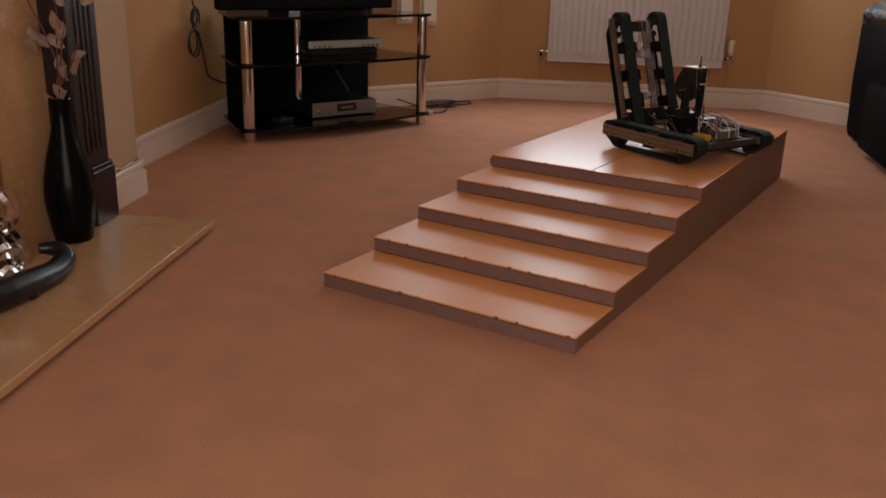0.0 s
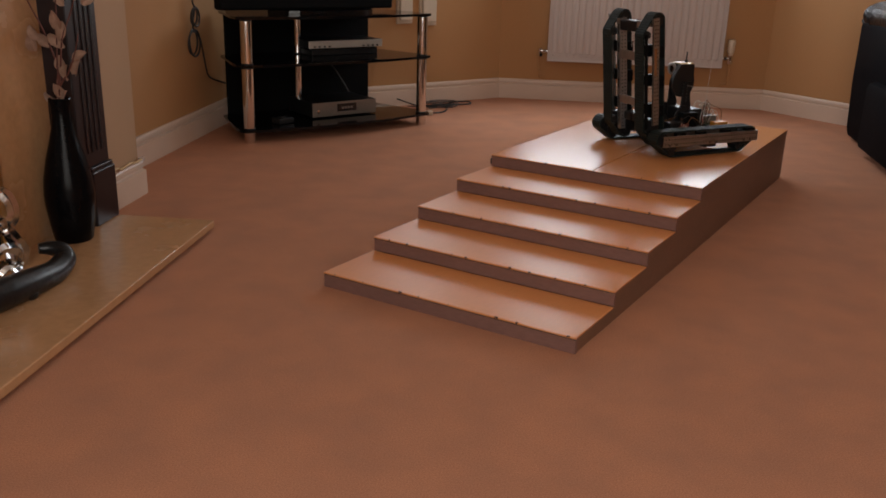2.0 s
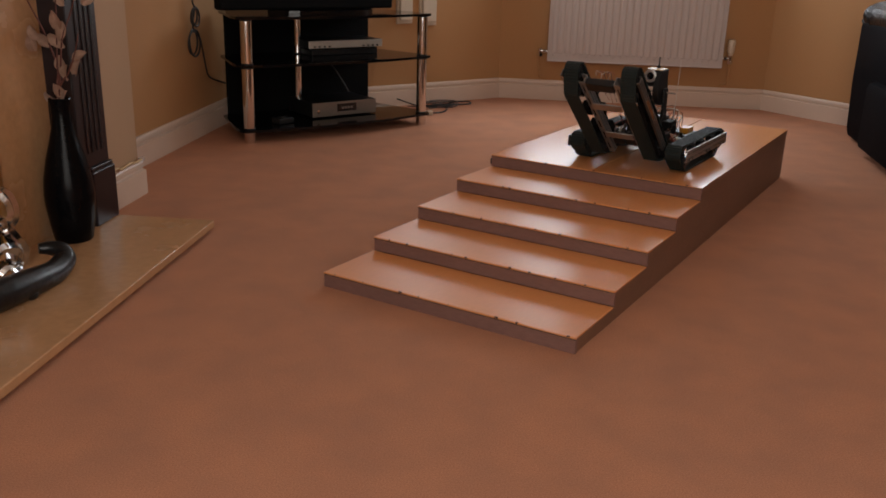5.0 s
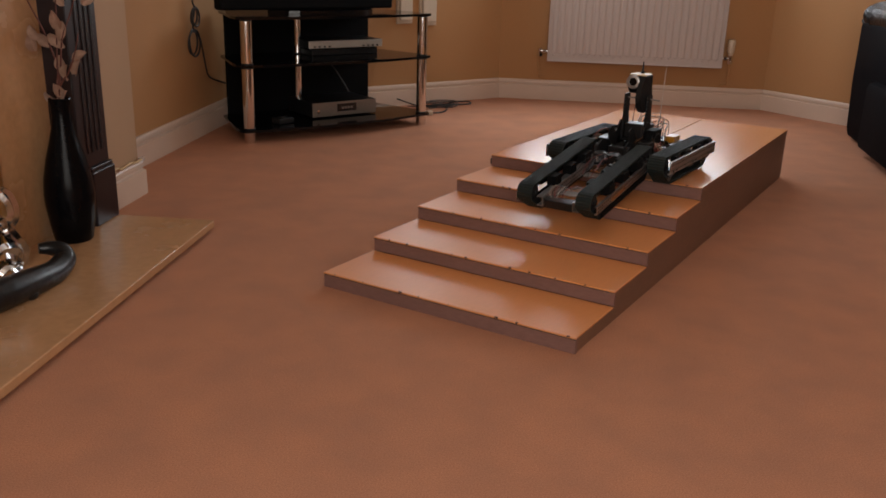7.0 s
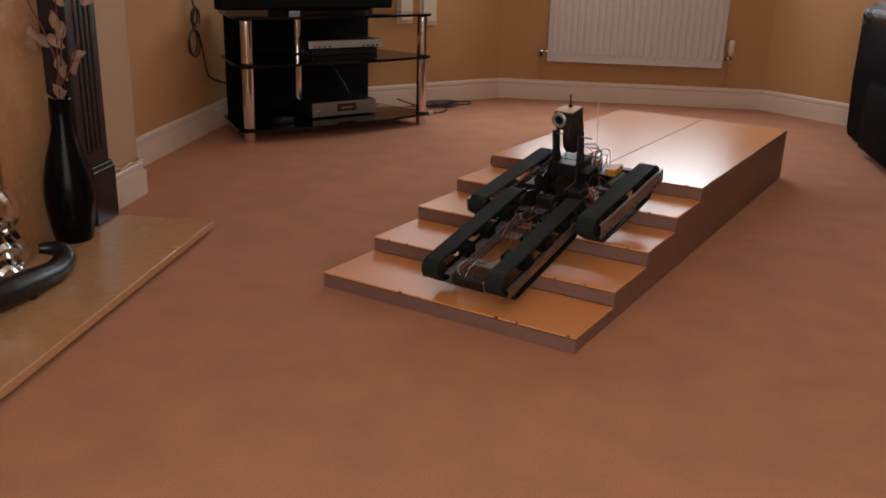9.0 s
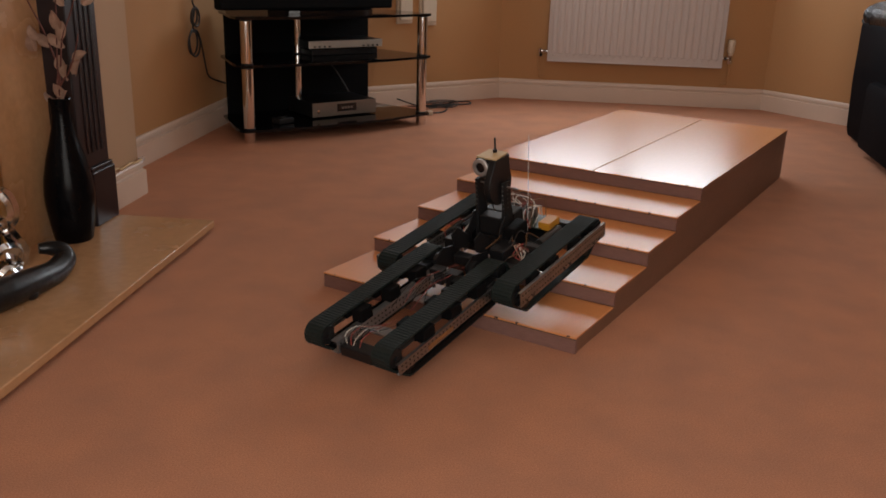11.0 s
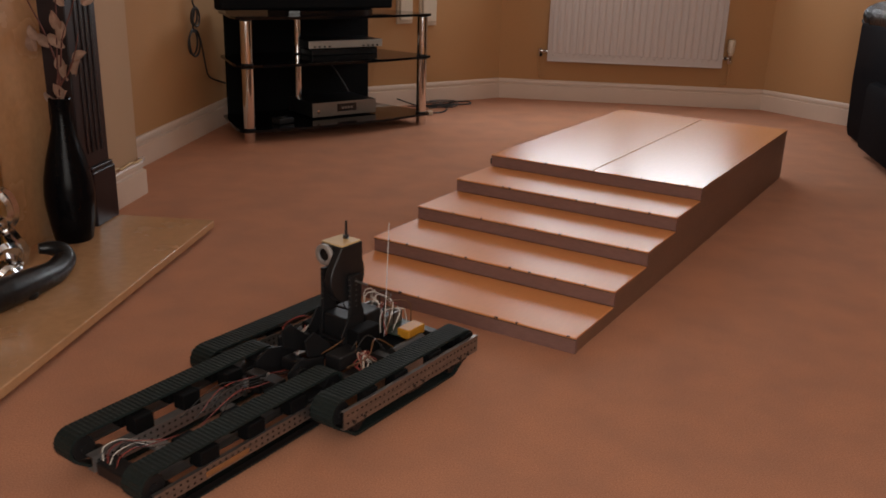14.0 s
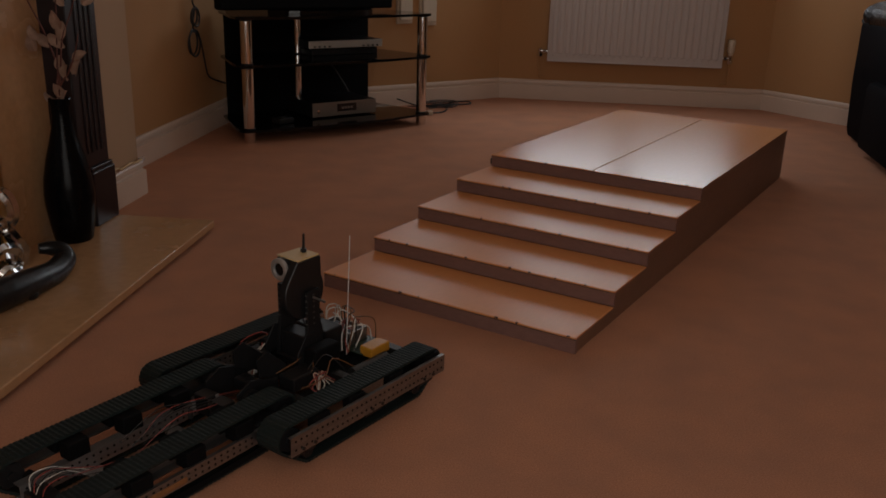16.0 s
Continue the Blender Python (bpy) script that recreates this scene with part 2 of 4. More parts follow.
WALLS = [("wall_alcove", 4, 5, WALLPAINT, "tan painted alcove wall", None),
         ("wall_bay_wing", 5, 6, WALLPAINT, "tan painted angled bay wall below a window", (0.35, 1.55, 0.875, 1.655)),
         ("wall_bay_centre", 6, 7, WALLPAINT, "tan painted bay wall behind the radiator", (0.12, 1.48, 0.875, 1.655)),
         ("wall_bay_side", 7, 8, WALLPAINT, "tan painted angled bay wall beside the sofa", (0.25, 1.35, 0.875, 1.655)),
         ("wall_party", 8, 9, WALLPAINT, "tan painted side wall", None),
         ("wall_rear", 9, 0, WALLPAINT, "tan painted rear wall with a glazed garden door", (1.3, 3.1, 0.02, 2.1)),
         ("wall_far_alcove", 0, 1, WALLPAINT, "tan painted wall", None),
         ("wall_breast_return", 1, 2, BREASTPAINT, "cream painted chimney breast return", None),
         ("wall_chimney_breast", 2, 3, BREASTPAINT, "cream painted chimney breast front", None),
         ("wall_breast_side", 3, 4, BREASTPAINT, "cream painted chimney breast side", None)]
for name, i, j, material, label, opening in WALLS:
    at, n = wall(name, PLAN[i], PLAN[j], material, label, opening)
    if name in ("wall_alcove", "wall_bay_wing", "wall_bay_centre", "wall_bay_side", "wall_party"):
        skirting(at, n)
    if name == "wall_chimney_breast":
        skirting(at @ pose(n - 0.375, 0, 0), 0.375, 0, 0.018)
    if name == "wall_breast_side":
        skirting(at, n, 0, -0.02)


# ---- the stepped platform ----
RUN, RISE, WIDE, DEEP = 0.2226, 0.0404, 0.72, 1.199
TOPZ, ENDY = 5 * RISE, 4 * RUN + DEEP


def stepped_platform():
    ob = base("stepped_platform", pose(0, 0, 0), "low home-made platform with four steps in peach beech laminate", "platform")
    TH = 0.004
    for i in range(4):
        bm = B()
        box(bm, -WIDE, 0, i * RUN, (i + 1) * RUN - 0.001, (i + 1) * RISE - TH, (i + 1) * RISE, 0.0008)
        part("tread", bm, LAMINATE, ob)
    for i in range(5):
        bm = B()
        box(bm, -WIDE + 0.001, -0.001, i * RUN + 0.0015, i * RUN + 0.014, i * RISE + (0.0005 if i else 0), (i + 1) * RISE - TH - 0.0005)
        part("riser", bm, LAMINATE_RISER_SHADE, ob, "mauve-brown riser board, darkened for its shaded face")
    # a thin dark strip along the front, below each tread's edge
    for i in range(5):
        bm = B()
        box(bm, -WIDE + 0.0005, -0.0005, i * RUN + 0.0005, i * RUN + 0.0013, (i + 1) * RISE - TH - 0.0020, (i + 1) * RISE - TH - 0.0004)
        part("edge_strip", bm, CHIP_GAP, ob, "thin dark strip below the tread's edge")
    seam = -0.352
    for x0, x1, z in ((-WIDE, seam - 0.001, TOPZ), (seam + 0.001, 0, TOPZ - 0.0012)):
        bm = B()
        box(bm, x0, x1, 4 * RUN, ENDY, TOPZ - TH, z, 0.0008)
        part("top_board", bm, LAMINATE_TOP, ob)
    outline = [(0.016, 0)]
    for i in range(5):
        y = i * RUN + 0.016
        outline += [(y, i * RISE - (TH + 0.0005 if i else -0.0)), (y, (i + 1) * RISE - TH - 0.0005)] if i == 0 else \
            [(y, i * RISE - TH - 0.0005), (y, (i + 1) * RISE - TH - 0.0005)]
    outline = outline[1:] + [(ENDY, TOPZ - TH - 0.0005), (ENDY, 0)]
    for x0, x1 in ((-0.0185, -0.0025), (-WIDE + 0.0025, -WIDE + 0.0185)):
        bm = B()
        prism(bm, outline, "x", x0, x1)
        part("side_panel", bm, LAMINATE_SIDE_SHADE, ob, "laminate side panel with stepped top, its shade put into the brown")
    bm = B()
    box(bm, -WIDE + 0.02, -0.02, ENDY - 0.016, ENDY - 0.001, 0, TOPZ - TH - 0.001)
    part("back_panel", bm, LAMINATE_SIDE_SHADE, ob)
    # chips and screw heads along the nosings
    rnd = random.Random(4)
    for i in range(5):
        for k in range(8):
            bm = B()
            bmesh.ops.create_icosphere(bm, subdivisions=1, radius=rnd.uniform(0.0018, 0.0036), matrix=Matrix.Diagonal((rnd.uniform(1, 2.2), 1, 0.8, 1)))
            x = -WIDE + WIDE * (k + rnd.uniform(0.1, 0.9)) / 8
            part("chip", bm, CHIP_GAP, ob, at=pose(x, i * RUN + 0.001, (i + 1) * RISE - 0.001))
    # a solid dark block stands in for the shade inside the end gap
    bm = B()
    box(bm, -WIDE - 0.0012, -WIDE + 0.0035, 4 * RUN - 0.0016, 4 * RUN + 0.006, TOPZ - 0.032, TOPZ - 0.013)
    part("gap_shade", bm, CHIP_GAP, ob, "dark block for the shade in the gap at the top riser's end")
    return ob


stepped_platform()


# ---- the fireplace ----
HEARTH = 0.037


def fireplace():
    hearth = base("hearth", ROOM, "polished beige marble hearth slab raised on a plinth", "hearth")
    bm = B()
    box(bm, -1.500, -1.093, -0.70, 0.712, HEARTH - 0.022, HEARTH, 0.003)
    part("slab", bm, MARBLE, hearth)
    bm = B()
    box(bm, -1.500, -1.118, -0.69, 0.690, 0.0, HEARTH - 0.0225)
    part("base_strip", bm, MARBLE, hearth)
    ob = base("fire_surround", ROOM @ pose(0, 0, HEARTH), "dark mahogany fire surround with beige marble back panel", "fireplace")
    for s0, s1 in ((0.575, 0.712), (-0.712, -0.575)):
        bm = B()
        box(bm, -1.500, -1.400, s0, s1, 0, 0.165, 0.004)
        box(bm, -1.500, -1.4045, s0 + 0.004, s1 - 0.004, 0.165, 0.178, 0.003)
        part("plinth", bm, MAHOGANY, ob)
        bm = B()
        box(bm, -1.500, -1.412, *((s0 - 0.045, s1 - 0.012) if s0 > 0 else (s0 + 0.012, s1 + 0.045)), 0.1785, 0.95, 0.003)
        pil = part("pilaster", bm, MAHOGANY, ob)
        for k in range(4):
            bm = B()
            y = s0 + 0.0 + k * 0.028
            box(bm, -1.4125, -1.4075, y, y + 0.013, 0.22, 0.93, 0.002)
            part("flute", bm, MAHOGANY, pil)
    bm = B()
    box(bm, -1.500, -1.40, -0.72, 0.72, 0.95, 1.10, 0.006)
    part("frieze", bm, MAHOGANY, ob)
    bm = B()
    box(bm, -1.500, -1.32, -0.76, 0.76, 1.10, 1.14, 0.008)
    part("mantel_shelf", bm, MAHOGANY, ob)
    for s0, s1, z0 in ((0.27, 0.58, 0), (-0.58, -0.27, 0), (-0.268, 0.268, 0.62)):
        bm = B()
        box(bm, -1.500, -1.490, s0, s1, z0, 0.95, 0.002)
        part("marble_panel", bm, MARBLE, ob, "mottled beige marble slip")
    return ob


fireplace()


def leaf(bm, P, wide):
    """A pointed, creased blade of cast metal along four points, facing the room."""
    rows = []
    n = 14
    for i in range(n + 1):
        t = i / n
        q = t * 2.999
        k = int(q)
        f = q - k
        a, b, c, d = P[max(k - 1, 0)], P[k], P[k + 1], P[min(k + 2, 3)]
        p = 0.5 * (2 * b + (c - a) * f + (2 * a - 5 * b + 4 * c - d) * f * f + (3 * b - a - 3 * c + d) * f ** 3)
        along = ((c - b) + 0.001 * (d - a)).normalized()
        across = along.cross(Vector((1, 0, 0))).normalized()
        w = wide * (0.15 + 0.85 * math.sin(math.pi * min(1, 0.12 + 0.88 * t)) ** 0.8) * (1 + 0.16 * math.sin(9 * t))
        rows.append([bm.verts.new(p + across * w * u + Vector((h, 0, 0))) for u, h in ((-1, -0.004), (-0.55, 0.007), (0, 0.001), (0.55, 0.008), (1, -0.004), (0, -0.012))])
    for a, b in zip(rows, rows[1:]):
        for j in range(6):
            bm.faces.new((a[j], a[(j + 1) % 6], b[(j + 1) % 6], b[j]))
    bm.faces.new(rows[0][::-1])
    bm.faces.new(rows[-1])


def gas_fire():
    ob = base("gas_fire", ROOM @ pose(-1.475, 0.0, HEARTH), "ornate polished silver gas fire with brass trim frame", "gas fire")
    bm = B()
    for s in (-1, 1):
        box(bm, -0.026, 0.0, s * 0.242 - 0.014, s * 0.242 + 0.014, 0, 0.58, 0.004)
    box(bm, -0.026, 0.0, -0.227, 0.227, 0.552, 0.58, 0.004)
    part("trim_frame", bm, BRASS, ob, "antique brass trim frame")
    bm = B()
    box(bm, -0.022, -0.01, -0.226, 0.226, 0.0, 0.55)
    part("fire_back", bm, BLACKMETAL, ob)
    # scrolled fret with cast leaves
    for s in (-1, 1):
        for pts, rad in (
                ([(0.050, 0.215, 0.004), (0.062, 0.205, 0.05), (0.055, 0.180, 0.095), (0.045, 0.165, 0.13)], (0.012, 0.022, 0.018, 0.004)),
                ([(0.055, 0.190, 0.030), (0.070, 0.155, 0.055), (0.068, 0.115, 0.070), (0.055, 0.085, 0.060)], (0.010, 0.024, 0.020, 0.005)),
                ([(0.045, 0.175, 0.110), (0.060, 0.190, 0.150), (0.058, 0.180, 0.195), (0.045, 0.160, 0.225)], (0.010, 0.020, 0.015, 0.003)),
                ([(0.045, 0.160, 0.110), (0.062, 0.130, 0.140), (0.060, 0.100, 0.165), (0.050, 0.085, 0.200)], (0.010, 0.019, 0.016, 0.004)),
                ([(0.060, 0.100, 0.010), (0.072, 0.130, 0.020), (0.066, 0.170, 0.018), (0.055, 0.200, 0.022)], (0.008, 0.016, 0.016, 0.008))):
            bm = B()
            leaf(bm, [Vector((x, s * y, z)) for x, y, z in pts], max(rad) * 1.25)
            part("cast_leaf", bm, POLISHED, ob, "polished silver cast leaf", smooth=True)
    bm = B()
    box(bm, 0.001, 0.06, -0.205, 0.205, 0.0, 0.022, 0.006)
    part("fender_base", bm, BRASS, ob)
    return ob


gas_fire()


def vase():
    at = ROOM @ pose(-1.412, 0.456, HEARTH)
    ob = base("floor_vase", at, "tall matt black bottle vase on the hearth", "vase")
    bm = B()
    lathe(bm, [(0.048, 0), (0.052, 0.004), (0.060, 0.05), (0.0665, 0.10), (0.068, 0.135), (0.064, 0.18), (0.053, 0.235), (0.040, 0.28),
               (0.030, 0.32), (0.0255, 0.355), (0.0255, 0.38), (0.029, 0.394), (0.029, 0.397), (0.022, 0.395), (0.018, 0.36), (0.016, 0.28)], n=40)
    part("body", bm, BLACKGLAZE, ob, smooth=True)
    bm = B()
    ring = []
    for k in range(32):
        a = 2 * math.pi * k / 32
        ring.append([bm.verts.new(((0.0262 + 0.0036 * math.cos(b)) * math.cos(a), (0.0262 + 0.0036 * math.cos(b)) * math.sin(a), 0.400 + 0.0036 * math.sin(b)))
                     for b in [j * math.pi / 4 for j in range(8)]])
    for p, q in zip(ring, ring[1:] + ring[:1]):
        for j in range(8):
            bm.faces.new((p[j], q[j], q[(j + 1) % 8], p[(j + 1) % 8]))
    part("rim", bm, BLACKGLAZE, ob, smooth=True)
    return at


VASE = vase()


def dried_flowers():
    """Twigs from the vase's neck, with curled pale petals."""
    side = Vector((0.852, 0.523, 0))
    fwd = Vector((-0.523, 0.852, 0))
    inv = ROOM.to_3x3().inverted()
    side, fwd = inv @ side, inv @ fwd
    ob = base("dried_flowers", VASE @ pose(0, 0, 0.37), "dried magnolia twigs with pale pinkish petals in the vase", "dried flowers")
    rnd = random.Random(7)

    def P(a, h, d=0.0):
        return side * (a * 1.3) + fwd * d + Vector((0, 0, h * 0.8 if h > 0 else h))
    stems = [[P(0, -0.1), P(0.0, 0.05), P(0.008, 0.12), P(0.02, 0.24), P(0.05, 0.36), P(0.06, 0.5)],
             [P(0, -0.1), P(-0.004, 0.05), P(0.0, 0.14, .01), P(-0.02, 0.26, .01), P(-0.05, 0.38, .01), P(-0.06, 0.5, .02)],
             [P(0, -0.1), P(0.004, 0.06, -.01), P(0.03, 0.13, -.015), P(0.05, 0.2, -.02), P(0.06, 0.26, -.02)],
             [P(0, -0.1), P(0.0, 0.06, .01), P(0.004, 0.16, .0), P(0.012, 0.3, .0), P(0.02, 0.45, -.01)]]
    for s in stems:
        bm = B()
        tube(bm, s, (0.0035, 0.003, 0.002, 0.0012), n=6)
        part("twig", bm, TWIG, ob, smooth=True)
    blooms = [(-0.008, 0.040, 150), (0.012, 0.030, 70), (0.004, 0.062, 115), (0.008, 0.145, 95), (0.040, 0.135, 60), (0.045, 0.172, 35),
              (0.024, 0.120, 75), (-0.028, 0.250, 125), (-0.018, 0.225, 130), (-0.048, 0.212, 95), (0.012, 0.290, 95), (0.016, 0.255, 80),
              (0.012, 0.222, 140), (0.022, 0.360, 110), (0.070, 0.365, 60), (0.056, 0.385, 120), (-0.06, 0.40, 140), (0.03, 0.44, 90)]
    for a, h, ang in blooms:
        bm = B()
        ln, w = rnd.uniform(0.042, 0.054), rnd.uniform(0.013, 0.0165)
        rows = 7
        grid = []
        for i in range(rows):
            t = i / (rows - 1)
            ww = w * math.sin(math.pi * min(0.98, 0.08 + 0.9 * t)) ** 0.7
            grid.append([bm.verts.new((ln * (t - 0.3), ww * u, 0.010 * (u * u) + 0.008 * math.sin(3 * t))) for u in (-1, -0.5, 0, 0.5, 1)])
        for r0, r1 in zip(grid, grid[1:]):
            for k in range(4):
                bm.faces.new((r0[k], r0[k + 1], r1[k + 1], r1[k]))
        bmesh.ops.solidify(bm, geom=list(bm.faces), thickness=0.003)
        rot = Matrix((side, Vector((0, 0, 1)), fwd * -1)).transposed().to_4x4()
        m = Matrix.Translation(P(a, h, rnd.uniform(-0.02, 0.02))) @ rot @ pose(0, 0, 0, rnd.uniform(-35, 35), rnd.uniform(-30, 30), ang)
        part("petal", bm, PETAL, ob, smooth=True, at=m)
    return ob


dried_flowers()


def hearth_ornament():
    """A carved reptile lying on the hearth, its tail curled up."""
    bm = B()
    tube(bm, [(-0.24, 0.0, 0.034), (-0.17, 0.005, 0.042), (-0.09, 0.0, 0.043), (-0.01, -0.002, 0.038), (0.07, 0.0, 0.033), (0.115, 0.004, 0.038),
              (0.142, 0.008, 0.050), (0.150, 0.022, 0.066), (0.140, 0.046, 0.074), (0.122, 0.066, 0.076)],
         (0.022, 0.034, 0.037, 0.035, 0.031, 0.029, 0.027, 0.023, 0.018, 0.013), n=14, steps=6)
    for x, q in ((-0.035, 0.010),):
        bmesh.ops.create_uvsphere(bm, u_segments=12, v_segments=8, radius=q, matrix=pose(x, -0.027, 0.020) @ Matrix.Diagonal((1.9, 0.9, 1.1, 1)))
    ob = thing("ornament", bm, CARVED, "glossy black carved ornament with a curled end lying on the hearth", "ornament",
               at=pose(-1.185, -0.525, HEARTH - 0.007, 0, 0, 109.5), smooth=True)
    return ob


hearth_ornament()

def skirting_lead():
    bm = B()
    m0 = -1.489
    tube(bm, [(m0, 0.80, 0.126), (m0 + 0.004, 0.88, 0.138), (m0, 0.93, 0.126), (m0 + 0.004, 0.98, 0.134), (m0, 1.03, 0.126), (m0 + 0.002, 1.075, 0.127)], 0.0045, n=8, steps=5)
    ob = base("telephone_lead", ROOM, "short beige lead resting on the skirting top", "lead")
    part("lead", bm, TANCARD, ob, smooth=True)
    bm = B()
    box(bm, m0 - 0.010, m0 + 0.006, 1.075, 1.098, 0.1205, 0.134, 0.002)
    part("connector", bm, RADPAINT, ob, "white connector")


skirting_lead()

# ---- the corner television stand ----
PL, PR = Vector((-2.150, 1.215)), Vector((-1.812, 2.113))       # the front posts
LOW, MIDDLE, UPPER = 0.055, 0.345, 0.552                        # shelf heights


def tv_stand():
    d = PR - PL
    ang = math.degrees(math.atan2(d.y, d.x))
    mid = (PL + PR) / 2
    # own axes: x along the front from the left post, y to the back
    at = pose(mid.x, mid.y, 0, 0, 0, ang)
    half = d.length / 2
    ob = base("tv_stand", at, "corner television stand with black glass shelves and chrome posts", "tv stand")

    def outline(front, wide, back, deep):
        pts = []
        for k in range(13):
            t = -1 + 2 * k / 12
            pts.append((wide * t, -front * (1 - t * t) - 0.03))
        pts += [(wide + 0.018, 0.0), (wide + 0.005, 0.08), (back, deep), (-back, deep), (-wide - 0.005, 0.08), (-wide - 0.018, 0.0)]
        return pts
    for z in (LOW, MIDDLE, UPPER):
        bm = B()
        prism(bm, outline(0.055, half + 0.03, 0.43, 0.40), "z", z - 0.006, z + 0.006)
        part("glass_shelf", bm, BLACKGLASS, ob, "black glass shelf")
    spans = ((LOW + 0.0065, MIDDLE - 0.0065), (MIDDLE + 0.0065, UPPER - 0.0065))
    for x, y in ((-half, 0), (half, 0), (-0.068, 0.30)):
        for z0, z1 in spans:
            bm = B()
            cyl(bm, (x, y, z0 + 0.006), (x, y, z1 - 0.006), 0.026 if y == 0 else 0.018, n=28)
            part("chrome_post", bm, CHROME, ob, smooth=True)
            for z in (z0, z1 - 0.0055):
                bm = B()
                cyl(bm, (x, y, z), (x, y, z + 0.0055), 0.0275 if y == 0 else 0.0195, n=24)
                part("collar", bm, BLACKPLASTIC, ob)
        bm = B()
        cyl(bm, (x, y, 0), (x, y, LOW - 0.0065), 0.026 if y == 0 else 0.018, n=28)
        part("foot", bm, CHROME, ob, smooth=True)
    bm = B()
    box(bm, -0.40, 0.415, 0.402, 0.42, 0.03, 0.56, 0.003)
    part("back_panel", bm, MATTBLACK, ob, "black back panel")
    return at, half


STAND, HALF = tv_stand()


def television():
    ob = base("television", STAND @ pose(0.0, 0.17, UPPER + 0.0065), "black flat-screen television on a pedestal", "television")
    bm = B()
    prism(bm, [(0.28 * math.cos(a), 0.13 * math.sin(a)) for a in [k * math.pi / 14 for k in range(28)]], "z", 0, 0.014)
    part("pedestal", bm, BLACKGLASS, ob)
    bm = B()
    box(bm, -0.10, 0.10, 0.052, 0.075, 0.0145, 0.12, 0.004)
    part("neck", bm, BLACKPLASTIC, ob)
    bm = B()
    box(bm, -0.53, 0.40, -0.02, 0.05, 0.0155, 0.62, 0.01)
    part("case", bm, MATTBLACK, ob)
    bm = B()
    box(bm, -0.50, 0.37, -0.0225, -0.0205, 0.07, 0.59)
    part("screen", bm, SCREEN, ob)


television()


def player(name, at, wide, high, deep, label, face, front=SILVER):
    ob = base(name, at, label, "media player")
    bm = B()
    box(bm, -wide / 2, wide / 2, 0, deep, 0.006, high, 0.003)
    part("case", bm, BLACKMETAL, ob, "dark metal case")
    bm = B()
    box(bm, -wide / 2, wide / 2, -0.006, -0.0005, 0.006, high, 0.002)
    part("front_panel", bm, front, ob, "brushed silver front panel")
    for x in (-wide / 2 + 0.03, wide / 2 - 0.03):
        for y in (0.03, deep - 0.03):
            bm = B()
            cyl(bm, (x, y, 0), (x, y, 0.0055), 0.01, n=12)
            part("foot", bm, BLACKPLASTIC, ob)
    if face:
        bm = B()
        box(bm, -0.045, 0.065, -0.0075, -0.0062, high * 0.35, high * 0.85)
        part("display", bm, SCREEN, ob, "dark display window")
        for k in range(4):
            bm = B()
            box(bm, -0.02 + k * 0.017, -0.008 + k * 0.017, -0.0082, -0.0077, high * 0.5, high * 0.65)
            part("display_bar", bm, SILVER, ob)
        bm = B()
        cyl(bm, (-wide / 2 + 0.03, -0.010, high * 0.45), (-wide / 2 + 0.03, -0.0062, high * 0.45), 0.008, n=16)
        part("power_button", bm, CHROME, ob)
    else:
        bm = B()
        box(bm, -0.07, 0.07, -0.0085, -0.0062, high * 0.3, high * 0.75, 0.001)
        part("disc_tray", bm, front, ob)
        for k in range(14):
            x = -wide / 2 + 0.03 + k * (wide - 0.06) / 13
            if abs(x) < 0.08:
                continue
            bm = B()
            box(bm, x - 0.006, x + 0.006, -0.0075, -0.0062, 0.010, high * 0.42)
            part("button", bm, BLACKPLASTIC, ob)
    return ob


player("set_top_box", STAND @ pose(0.075, 0.09, LOW + 0.0065), 0.365, 0.075, 0.24, "silver set-top box with a dark display on the low shelf", True)
player("dvd_player", STAND @ pose(0.135, 0.17, MIDDLE + 0.0355, 0, 0, -2), 0.415, 0.042, 0.19, "slim silver disc player on a black box", False, PALESILVER)
bm = B()
box(bm, -0.19, 0.19, 0.0, 0.2, 0.0, 0.0285, 0.003)
thing("media_box", bm, BLACKPLASTIC, "low black media box on the middle glass shelf", "media box", at=STAND @ pose(0.135, 0.175, MIDDLE + 0.0065))


def cables():
    bm = B()
    pts = [(-2.20, 2.45, 0.05), (-2.10, 2.52, 0.012), (-2.05, 2.60, 0.006), (-1.98, 2.70, 0.008), (-1.93, 2.82, 0.006), (-1.97, 2.86, 0.010), (-2.04, 2.82, 0.006),
           (-2.06, 2.70, 0.012), (-2.00, 2.62, 0.010), (-1.94, 2.58, 0.006), (-1.90, 2.47, 0.006), (-1.92, 2.40, 0.008), (-2.00, 2.42, 0.010), (-2.06, 2.50, 0.008),
           (-2.04, 2.62, 0.014), (-1.99, 2.74, 0.006), (-2.05, 2.78, 0.008), (-2.12, 2.70, 0.010), (-2.22, 2.55, 0.02)]
    tube(bm, pts, 0.0042, n=6, steps=5)
    thing("floor_cable", bm, CABLE, "loose black cable looped on the carpet beside the stand", "cable", smooth=True)
    bm = B()
    a = STAND @ Vector((0.25, 0.34, 0.14))
    b = STAND @ Vector((0.19, 0.385, 0.26))
    tube(bm, [STAND @ Vector((0.27, 0.33, LOW + 0.012)), a, b, STAND @ Vector((0.12, 0.39, 0.33))], 0.004, n=6)
    thing("shelf_cable", bm, CABLE, "black lead behind the set-top box", "cable", smooth=True)


cables()


